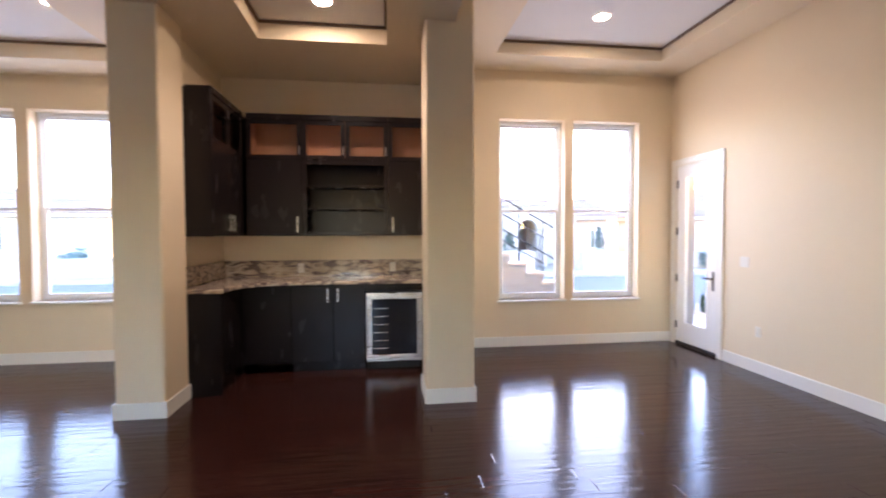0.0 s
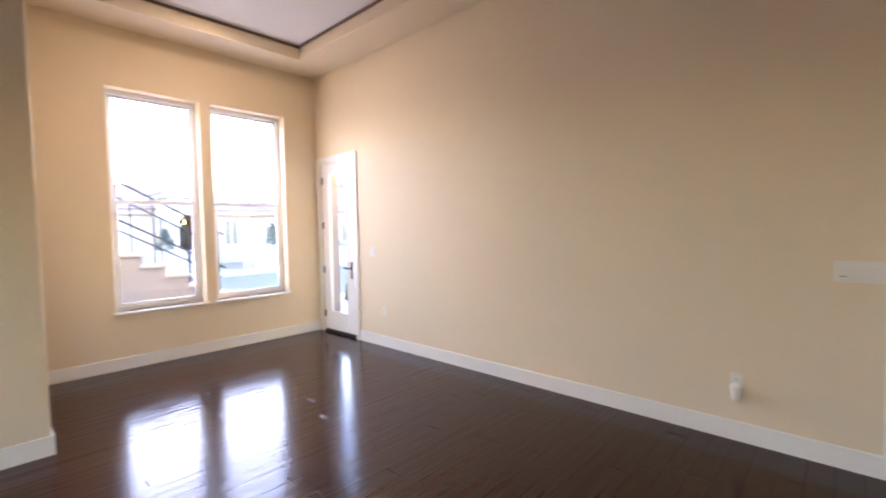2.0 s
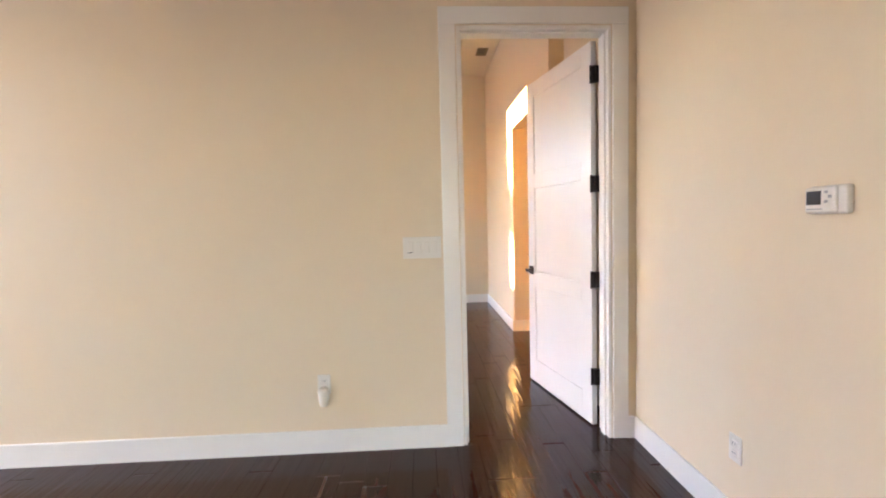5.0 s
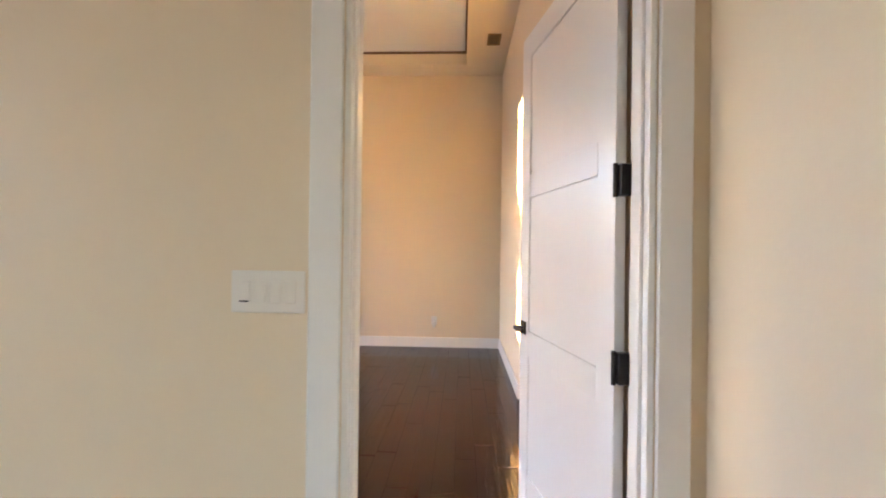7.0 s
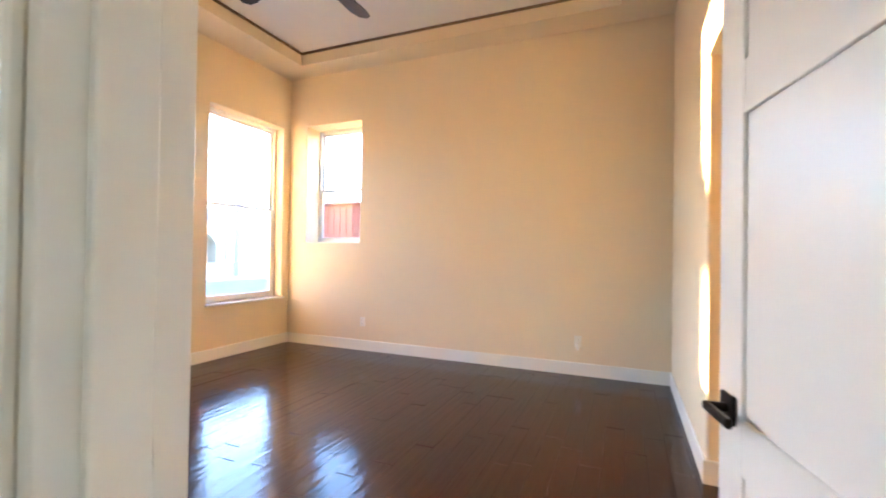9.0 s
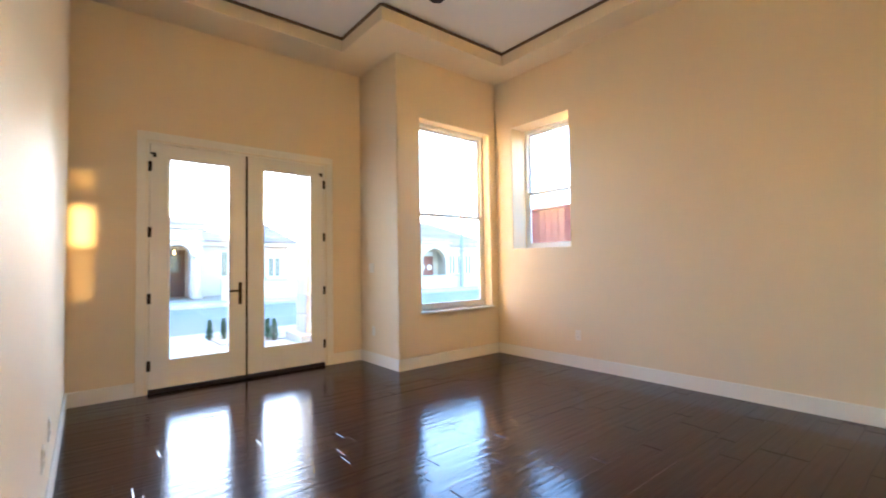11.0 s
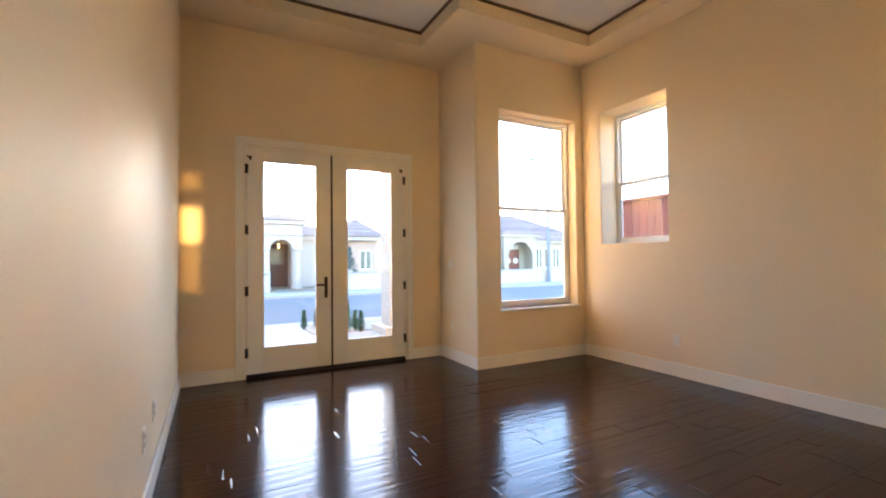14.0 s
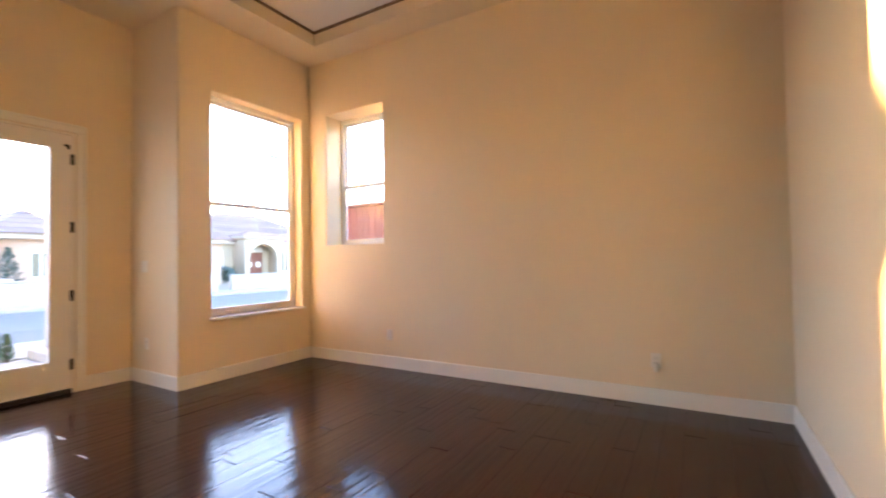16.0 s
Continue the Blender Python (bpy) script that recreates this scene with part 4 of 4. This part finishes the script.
# ---- outdoors ----
GZ = -0.16
solo("ground", box(-400, -300, GZ - 0.5, 400, 500, GZ - 0.012), SOIL, "dry bare ground reaching the horizon", "ground", "structure")
solo("road", box(-150, 8.6, GZ - 0.1, 150, 16.2, GZ), ASPHALT, "grey asphalt street", "road", "structure")
solo("kerb_near", box(-150, 8.4, GZ - 0.1, 150, 8.6, GZ + 0.12, bevel=0.02), CONCRETE, "pale concrete kerb", "kerb", "structure")
solo("kerb_far", box(-150, 16.2, GZ - 0.1, 150, 16.4, GZ + 0.12, bevel=0.02), CONCRETE, "pale concrete kerb", "kerb", "structure")
solo("pavement", box(-150, 16.4, GZ - 0.1, 150, 17.9, GZ + 0.10), CONCRETE, "pale concrete pavement", "pavement", "structure")
solo("patio", boxes((3.76, 4.44, GZ - 0.1, 8.6, 8.4, GZ + 0.13), (-7.2, 5.68, GZ - 0.1, 3.76, 7.2, GZ + 0.05)), CONCRETE, "pale concrete patio outside the doors", "pavement", "structure")


def garden_wall(x0, x1, y, h):
    r = root("garden_wall", pose(0, 0, GZ), "low white stucco garden wall by the street", "garden wall", "garden walls")
    part("wall", box(x0, y, 0, x1, y + 0.25, h, bevel=0.02), STUCCO, r)
    part("coping", box(x0 - 0.03, y - 0.03, h, x1 + 0.03, y + 0.28, h + 0.06, bevel=0.015), CONCRETE, r)


garden_wall(-20, 3.9, 18.2, 0.75)
garden_wall(4.6, 6.1, 18.2, 0.85)
garden_wall(8.3, 16.5, 18.2, 0.8)
garden_wall(17.2, 27.0, 18.2, 0.75)
garden_wall(29.0, 45.0, 18.2, 0.75)


def hip_roof(x0, y0, x1, y1, z, rise, over=0.5):
    """A tiled hip roof in stepped courses."""
    bm = bmesh.new()
    x0, y0, x1, y1 = x0 - over, y0 - over, x1 + over, y1 + over
    half = min(x1 - x0, y1 - y0) / 2
    n = max(5, int(half / 0.45))
    for k in range(n):
        a, b = half * k / n, half * (k + 1) / n * 0.999
        za, zb = z + rise * k / n, z + rise * (k + 1) / n
        lo = [bm.verts.new(p) for p in ((x0 + a, y0 + a, za + 0.05), (x1 - a, y0 + a, za + 0.05), (x1 - a, y1 - a, za + 0.05), (x0 + a, y1 - a, za + 0.05))]
        hi = [bm.verts.new(p) for p in ((x0 + b, y0 + b, zb + 0.01), (x1 - b, y0 + b, zb + 0.01), (x1 - b, y1 - b, zb + 0.01), (x0 + b, y1 - b, zb + 0.01))]
        un = [bm.verts.new((v.co.x, v.co.y, za)) for v in lo]
        for i in range(4):
            j = (i + 1) % 4
            bm.faces.new((lo[i], lo[j], hi[j], hi[i]))
            bm.faces.new((un[i], un[j], lo[j], lo[i]))
    return bm


def house(x0, x1, y0, y1, h, rise, stucco, label, doors=(), windows=(), tower=None):
    """A single-storey stucco house seen across the street; its front is at y0."""
    r = root("house", pose(0, 0, GZ), label, "house", "houses across the street")
    holes = [(a, b, 0, c) for a, b, c in doors] + [(a, b, c, d) for a, b, c, d in windows]
    w = part("wall", solid_with_holes("x", y0, y0 + 0.3, x0, x1, -0.05, h, holes, 0), stucco, r)
    part("wall", boxes((x0, y0 + 0.3, -0.05, x0 + 0.3, y1, h), (x1 - 0.3, y0 + 0.3, -0.05, x1, y1, h), (x0 + 0.3, y1 - 0.3, -0.05, x1 - 0.3, y1, h)), stucco, r)
    roof = part("roof", hip_roof(x0, y0, x1, y1, h, rise), TILE, r, "grey-brown tiled hip roof")
    part("eave_trim", box(x0 - 0.35, y0 - 0.35, h - 0.22, x1 + 0.35, y1 + 0.35, h - 0.005), STUCCO, r)
    for a, b, c in doors:
        dr = part("door", box(a, y0 + 0.2, 0, b, y0 + 0.27, c), DOORWOOD, r, "brown wooden entry door")
        part("door_panel", box(a + 0.12, y0 + 0.18, 0.2, b - 0.12, y0 + 0.2, c * 0.45), DOORWOOD, dr)
        part("door_glass", box(a + 0.2, y0 + 0.18, c * 0.52, b - 0.2, y0 + 0.2, c - 0.25), SCREEN, dr)
    for a, b, c, d in windows:
        wi = part("window", boxes((a, y0 + 0.05, c, a + 0.07, y0 + 0.15, d), (b - 0.07, y0 + 0.05, c, b, y0 + 0.15, d), (a + 0.07, y0 + 0.05, c, b - 0.07, y0 + 0.15, c + 0.07),
                                  (a + 0.07, y0 + 0.05, d - 0.07, b - 0.07, y0 + 0.15, d), ((a + b) / 2 - 0.03, y0 + 0.05, c + 0.07, (a + b) / 2 + 0.03, y0 + 0.15, d - 0.07)), VINYL, r, "white window frame")
        part("pane", box(a + 0.05, y0 + 0.1, c + 0.05, b - 0.05, y0 + 0.12, d - 0.05), SCREEN, wi)
        part("sill", box(a - 0.1, y0 - 0.08, c - 0.1, b + 0.1, y0 + 0.1, c), STUCCO, wi)
    return r


def arch_porch(r, x0, x1, y, h, stucco, spring):
    """A projecting porch with a round-arched opening and two columns."""
    bm = bmesh.new()
    cx, rad = (x0 + x1) / 2, (x1 - x0) / 2 - 0.45
    n = 16
    out = [(x0, 0), (x0, h), (x1, h), (x1, 0), (cx + rad, 0), (cx + rad, spring)]
    out += [(cx + rad * math.cos(math.pi * k / n), spring + rad * math.sin(math.pi * k / n)) for k in range(1, n)]
    out += [(cx - rad, spring), (cx - rad, 0)]
    fc = bm.faces.new([bm.verts.new((px, y, pz)) for px, pz in out])
    e = bmesh.ops.extrude_face_region(bm, geom=[fc])
    for v in [g for g in e["geom"] if isinstance(g, bmesh.types.BMVert)]:
        v.co.y += 0.5
    bmesh.ops.triangulate(bm, faces=[f for f in bm.faces if len(f.verts) > 4])
    p = part("porch", bm, stucco, r, "stucco porch with a round arch")
    part("porch_wall", boxes((x0, y + 0.5, 0, x0 + 0.25, y + 2.2, h), (x1 - 0.25, y + 0.5, 0, x1, y + 2.2, h)), stucco, r)
    part("cornice", box(x0 - 0.2, y - 0.2, h, x1 + 0.2, y + 2.3, h + 0.2, bevel=0.04), STUCCO, p)
    part("porch_roof", hip_roof(x0, y, x1, y + 2.3, h + 0.2, 0.45, 0.25), TILE, r, "tiled porch roof")



def entry_columns(r, x0, x1, y, spring):
    """Round columns with a base and a square capital either side of an entry, under a moulded band."""
    for x in (x0, x1):
        c = part("column", cyl((x, y, 0.18), (x, y, spring - 0.1), 0.15, 0.125, n=20), STUCCO, r, "round white column")
        part("base", joined(box(x - 0.2, y - 0.2, 0, x + 0.2, y + 0.2, 0.1, bevel=0.015), cyl((x, y, 0.1), (x, y, 0.18), 0.19, 0.16)), STUCCO, c)
        part("capital", joined(box(x - 0.19, y - 0.19, spring - 0.04, x + 0.19, y + 0.19, spring + 0.08, bevel=0.015), cyl((x, y, spring - 0.1), (x, y, spring - 0.04), 0.13, 0.17)), STUCCO, c)


def hanging_lantern(r, x, y, z):
    l = part("lantern", boxes((x - 0.1, y - 0.1, z, x + 0.1, y + 0.1, z + 0.03), (x - 0.12, y - 0.12, z + 0.34, x + 0.12, y + 0.12, z + 0.38), (x - 0.01, y - 0.01, z + 0.38, x + 0.01, y + 0.01, z + 0.7),
                              *[(x + a - 0.008, y + b - 0.008, z + 0.03, x + a + 0.008, y + b + 0.008, z + 0.34) for a in (-0.09, 0.09) for b in (-0.09, 0.09)]), IRON, r, "dark iron porch lantern")
    part("bulb", cyl((x, y, z + 0.05), (x, y, z + 0.27), 0.05, 0.035, n=12), BULB, l, "glowing warm bulb")


def planter(x0, x1, y, h):
    r = root("planter", pose(0, 0, GZ), "low white stucco planter box before the house", "planter", "planters")
    part("box", boxes((x0, y, 0, x1, y + 0.15, h), (x0, y + 0.85, 0, x1, y + 1.0, h), (x0, y + 0.15, 0, x0 + 0.15, y + 0.85, h), (x1 - 0.15, y + 0.15, 0, x1, y + 0.85, h), bevel=0.015), STUCCO, r)
    part("soil", box(x0 + 0.15, y + 0.15, 0, x1 - 0.15, y + 0.85, h - 0.06), SOIL, r)


ha = house(-12, 10.6, 24.0, 33, 2.75, 1.6, STUCCO, "long white stucco house with an arched entry", [(6.55, 7.65, 2.3)], [(9.2, 10.0, 0.9, 2.3), (2.0, 3.6, 0.9, 2.3), (-4, -2, 0.9, 2.3)])
arch_porch(ha, 6.05, 8.0, 22.0, 3.2, STUCCO, 1.95)
entry_columns(ha, 6.3, 7.75, 21.72, 1.95)
part("string_course", box(5.98, 21.9, 2.66, 8.07, 22.0, 2.76, bevel=0.02), STUCCO, ha)
hanging_lantern(ha, 7.03, 23.0, 2.0)
planter(4.7, 6.15, 18.6, 0.95)
planter(8.3, 9.6, 18.6, 0.95)
hc = house(10.9, 13.1, 25.0, 33, 2.8, 1.2, STUCCOP, "small peach stucco house with a tiled roof", [], [(11.9, 12.7, 0.8, 2.0)])
hd = house(15.7, 21.0, 25.0, 28.5, 2.8, 2.2, STUCCOP, "peach stucco house with a grey tiled hip roof", [], [(17.2, 18.4, 0.8, 2.1)])
hb = house(22.0, 36.0, 30.0, 40, 3.0, 2.7, STUCCOT, "tan stucco house with an arched porch", [], [(23.2, 24.4, 0.5, 2.3), (29.7, 30.5, 0.5, 2.3), (30.7, 31.5, 0.5, 2.3), (31.7, 32.5, 0.5, 2.3)])
arch_porch(hb, 25.2, 28.6, 28.6, 3.2, STUCCOT, 1.55)
ed = part("door", box(26.1, 29.88, 0.0, 27.7, 29.99, 2.15), REDDOOR, hb, "red-brown double entry door with oval lights")
for x in (26.5, 27.3):
    part("oval_light", cyl((x, 29.85, 1.2), (x, 29.89, 1.2), 0.24, n=24), FROST, ed, "pale oval door light")
    part("panel", box(x - 0.26, 29.86, 0.15, x + 0.26, 29.885, 0.72, bevel=0.01), REDDOOR, ed)
part("transom", box(26.1, 29.9, 2.2, 27.7, 29.99, 2.55), FROST, hb, "pale glazed transom")
part("porch_step", boxes((25.0, 28.0, -0.05, 28.8, 30.0, 0.07), (24.8, 27.7, -0.05, 29.0, 28.0, 0.0)), CONCRETE, hb)
house(-34, -15, 25.0, 34, 2.9, 1.7, STUCCO, "pale stucco house further down the street", [], [(-30, -28, 0.9, 2.3), (-22, -20, 0.9, 2.3)])


def conifer(x, y, z, h, r, material=None, seed=0, label="small dark green conifer shrub"):
    rnd = random.Random(seed)
    t = root("conifer", pose(x, y, z), label, "conifer", "conifers")
    part("trunk", cyl((0, 0, 0), (0, 0, h * 0.8), 0.03 * h + 0.01, 0.008, n=8), BARK, t)
    bm = bmesh.new()
    n = int(260 + 120 * h)
    for _ in range(n):
        u = rnd.random() ** 0.8
        zz = h * (0.06 + 0.94 * u)
        rr = r * (1 - u) ** 0.8 * (0.55 + 0.6 * rnd.random()) + 0.01
        a = rnd.uniform(0, 2 * math.pi)
        c = Vector((rr * math.cos(a), rr * math.sin(a), zz))
        s = rnd.uniform(0.05, 0.11) * max(0.35, r * 1.6)
        o = Vector((math.cos(a), math.sin(a), rnd.uniform(0.3, 1.3))).normalized()
        w = o.cross(Vector((0, 0, 1))).normalized() * s * 0.4
        up = o * s * 1.8
        lift = w.cross(up).normalized() * s * 0.15
        vs = [bm.verts.new(p) for p in (c - up * 0.5, c + w + lift, c + up * 0.7, c - w + lift)]
        bm.faces.new((vs[0], vs[1], vs[2]))
        bm.faces.new((vs[0], vs[2], vs[3]))
    part("crown", bm, material or LEAF, t)
    return t


def bush(x, y, z, r, seed, material=None):
    rnd = random.Random(seed)
    t = root("shrub", pose(x, y, z), "rounded leafy green garden shrub", "shrub", "shrubs")
    part("stem", joined(*[cyl((0, 0, 0), (r * 0.5 * math.cos(a), r * 0.5 * math.sin(a), r * 0.9), 0.015, 0.006, n=6) for a in (0.3, 2.2, 4.4)]), BARK, t)
    bm = bmesh.new()
    for _ in range(520):
        d = Vector((rnd.gauss(0, 1), rnd.gauss(0, 1), rnd.gauss(0, 1))).normalized()
        c = Vector((0, 0, r * 0.85)) + d * r * rnd.uniform(0.6, 1.05) * (0.85 + 0.25 * math.sin(3 * d.x + 5 * d.y))
        if c.z < 0.02:
            continue
        s = r * rnd.uniform(0.08, 0.16)
        w = d.orthogonal().normalized() * s
        v = d.cross(w).normalized() * s * 0.6 + d * s * 0.4
        vs = [bm.verts.new(p) for p in (c - w, c + v, c + w, c - v)]
        bm.faces.new(vs)
    part("crown", bm, material or LEAFB, t)


conifer(5.52, 7.52, GZ + 0.13, 0.34, 0.05, seed=1)
conifer(5.74, 7.50, GZ + 0.13, 0.36, 0.05, seed=2)
conifer(6.18, 6.95, GZ + 0.145, 0.52, 0.06, seed=3)
conifer(6.30, 6.92, GZ + 0.145, 0.34, 0.07, seed=4)
conifer(6.36, 6.76, GZ + 0.13, 0.36, 0.07, seed=5)
conifer(5.3, 19.6, GZ, 1.75, 0.7, LEAFB, 6, "blue-green conifer beside the white house")
conifer(9.75, 19.6, GZ, 2.0, 0.6, LEAFB, 7, "blue-green conifer beside the white house")
conifer(12.4, 20.5, GZ, 2.2, 0.7, LEAFB, 8, "blue-green conifer behind the garden wall")
conifer(13.6, 19.2, GZ, 1.0, 0.4, LEAF, 15)
bush(14.2, 17.9, GZ + 0.1, 0.5, 9)
bush(12.9, 19.0, GZ, 0.7, 10)
bush(31.5, 19.0, GZ, 0.8, 11)
bush(-9.5, 19.2, GZ, 0.6, 12)
bush(-13.0, 19.4, GZ, 0.65, 13)
bush(24.0, 29.0, GZ, 0.7, 14)

# planting bed by the stone pier
solo("planting_bed", box(5.55, 6.85, GZ + 0.12, 7.6, 8.0, GZ + 0.145), SOIL, "dark soil planting bed in the patio", "planting bed", "structure")
pier = root("stone_pier", pose(6.92, 6.42, GZ + 0.13), "cream cut-stone patio pier with dark joints", "pier")
part("core", box(-0.2, -0.2, 0, 0.2, 0.2, 3.9), CONCRETE, pier)
part("plinth", box(-0.36, -0.36, 0, 0.36, 0.36, 0.14, bevel=0.015), STONE, pier)
STONES = mesh_of("stone_block", box(-0.225, -0.225, 0.0, 0.225, 0.225, 0.305, bevel=0.012), STONE)
for k in range(12):
    ob = new("stone_block", STONES)
    ob.parent = pier
    ob.location = (0, 0, 0.14 + k * 0.312)
    ob.rotation_euler = (0, 0, radians(90 * (k % 4) + (k % 3 - 1) * 0.6))

# redwood fence beyond the small window
fence = root("redwood_fence", pose(10.5, 0, GZ), "tall red-brown wooden board fence", "fence")
for y in (-4.2, -2.0, 0.2, 2.4, 4.6):
    part("post", box(0.066, y - 0.05, 0, 0.16, y + 0.05, 2.36), REDWOOD, fence)
for z in (0.35, 1.95):
    part("rail", box(0.022, -4.4, z, 0.065, 5.4, z + 0.09), REDWOOD, fence)
part("cap", box(-0.07, -4.45, 2.36, 0.17, 5.45, 2.41, bevel=0.006), REDWOOD, fence)
BOARD = mesh_of("board", box(0.002, -0.07, 0.03, 0.02, 0.07, 2.36, bevel=0.003), REDWOOD)
for k in range(67):
    ob = new("board", BOARD)
    ob.parent = fence
    ob.location = (0, -4.3 + k * 0.146, 0)

# outside stair with a white stepped wall and iron rails
stair = root("outdoor_stair", pose(0, 0, GZ), "white stucco outdoor stair with iron railings", "stair")
for k in range(9):
    x1 = 2.95 - 0.30 * k
    part("step", box(x1 - 0.32, 9.0 - 1.6, 0.0, x1, 9.0 - 0.3, 0.17 * (k + 1) + 0.41, bevel=0.01), CONCRETE, stair)
    part("side_block", box(x1 - 0.32, 9.0 - 1.9, 0.0, x1, 9.0 - 1.6, 0.17 * (k + 1) + 0.46, bevel=0.01), STUCCOG, stair)
    part("coping", box(x1 - 0.33, 9.0 - 1.93, 0.17 * (k + 1) + 0.46, x1 + 0.03, 9.0 - 1.57, 0.17 * (k + 1) + 0.51, bevel=0.012), STUCCO, stair, "pale stone coping")
part("landing", box(-1.6, 9.0 - 1.9, 0, 0.25, 9.0 - 0.3, 2.1), STUCCO, stair)
for dy in (-1.75, -0.35):
    for dz in (0.55, 1.1):
        part("rail", cyl((2.95, 9.0 + dy, dz + 0.5), (0.05, 9.0 + dy, 2.12 + dz), 0.015, n=10), IRON, stair, "dark iron rail")
    for k in range(7):
        x = 2.85 - 0.45 * k
        zb = (2.95 - x) / 0.3 * 0.17 + 0.5
        part("baluster", cyl((x, 9.0 + dy, zb), (x, 9.0 + dy, zb + 1.1), 0.011, n=8), IRON, stair, "dark iron post")

pole = root("street_lamp", pose(20.6, 18.0, GZ), "slim galvanised street lamp pole with an arm", "street lamp")
part("pole", cyl((0, 0, 0), (0, 0, 6.6), 0.11, 0.07, n=14), GALV, pole)
part("arm", cyl((0, 0, 6.5), (-1.2, -0.3, 6.75), 0.035, 0.03, n=10), GALV, pole)
part("lamp_head", box(-1.75, -0.42, 6.68, -1.15, -0.2, 6.8, bevel=0.03), GALV, pole)

# ---- floor boards, hand-scraped, running along x ----
rnd = random.Random(7)
BW = 0.128
floor = root("floor", pose(0, 0, 0), "dark espresso hand-scraped hardwood floor, glossy", "floor", "", "structure")


def board_shape(a, b, c, d, z, t1, t2):
    """A board with a thin eased long edge and worn-down ends."""
    e, w, h = 0.0009, 0.005, 0.0010
    verts = [(x, y, -0.011) for x, y in ((a, c), (b, c), (b, d), (a, d))] + [(x, y, z - h) for x, y in ((a, c), (b, c), (b, d), (a, d))]
    verts += [(a + w, c + e, z + t1), (b - w, c + e, z + t1), (b - w, d - e, z + t2), (a + w, d - e, z + t2)]
    faces = ((8, 9, 10, 11), (4, 5, 9, 8), (5, 6, 10, 9), (6, 7, 11, 10), (7, 4, 8, 11), (0, 1, 5, 4), (1, 2, 6, 5), (2, 3, 7, 6), (3, 0, 4, 7))
    return verts, faces


LENS = [0.6, 0.9, 1.2, 1.5, 1.8]
BOARDS = []
for L in LENS:
    verts, faces = board_shape(0, L - 0.0006, 0, BW - 0.0003, 0.0, 0.0, 0.0)
    bm = bmesh.new()
    vs = [bm.verts.new(v) for v in verts]
    for q in faces:
        bm.faces.new([vs[k] for k in q])
    BOARDS.append(mesh_of("board", bm, FLOOR))
REGIONS = [(-7.16, XA, -5.56, YW), (XB, XR, -4.65, YF)]
rest_v, rest_f, count = [], [], 0
for x0, x1, y0, y1 in REGIONS:
    rows_n = int((y1 - y0) / BW) + 1
    for j in range(rows_n):
        y = y0 + j * BW
        x = x0 - rnd.uniform(0, 1.1)
        while x < x1:
            i = rnd.randrange(5)
            L = LENS[i]
            near = (x > -1.6 and x + L < 8.4 and x > x0 and x + L < x1 + 0.05 and -1.7 < y < (3.6 if x0 < 0 else 4.1))
            if near and count < 300:
                ob = new("board", BOARDS[i])
                ob.parent = floor
                ob.location = (x, y, rnd.uniform(-0.0006, 0.0006))
                ob.rotation_euler = (rnd.uniform(-0.004, 0.004), rnd.uniform(-0.0006, 0.0006), 0)
                count += 1
            else:
                a, b = max(x, x0 - 0.1), min(x + L - 0.0008, x1 + 0.1)
                c, d = y, min(y + BW - 0.0003, y1 + 0.1)
                if b - a > 0.02:
                    n = len(rest_v)
                    verts, faces = board_shape(a, b, c, d, rnd.uniform(-0.0006, 0.0006), rnd.uniform(-0.0003, 0.0003), rnd.uniform(-0.0003, 0.0003))
                    rest_v += verts
                    rest_f += [tuple(n + k for k in q) for q in faces]
            x += L
me = bpy.data.meshes.new("boards")
me.from_pydata(rest_v, [], rest_f)
me.materials.append(FLOOR)
ob = new("remaining_boards", me)
ob.parent = floor
tagged(ob, "", "", "", "stuff")
solo("doorway_floor", box(XA, D_Y0, -0.012, XB, D_Y1, -0.001), FLOOR, "dark wooden threshold board in the doorway", "floor", "structure")
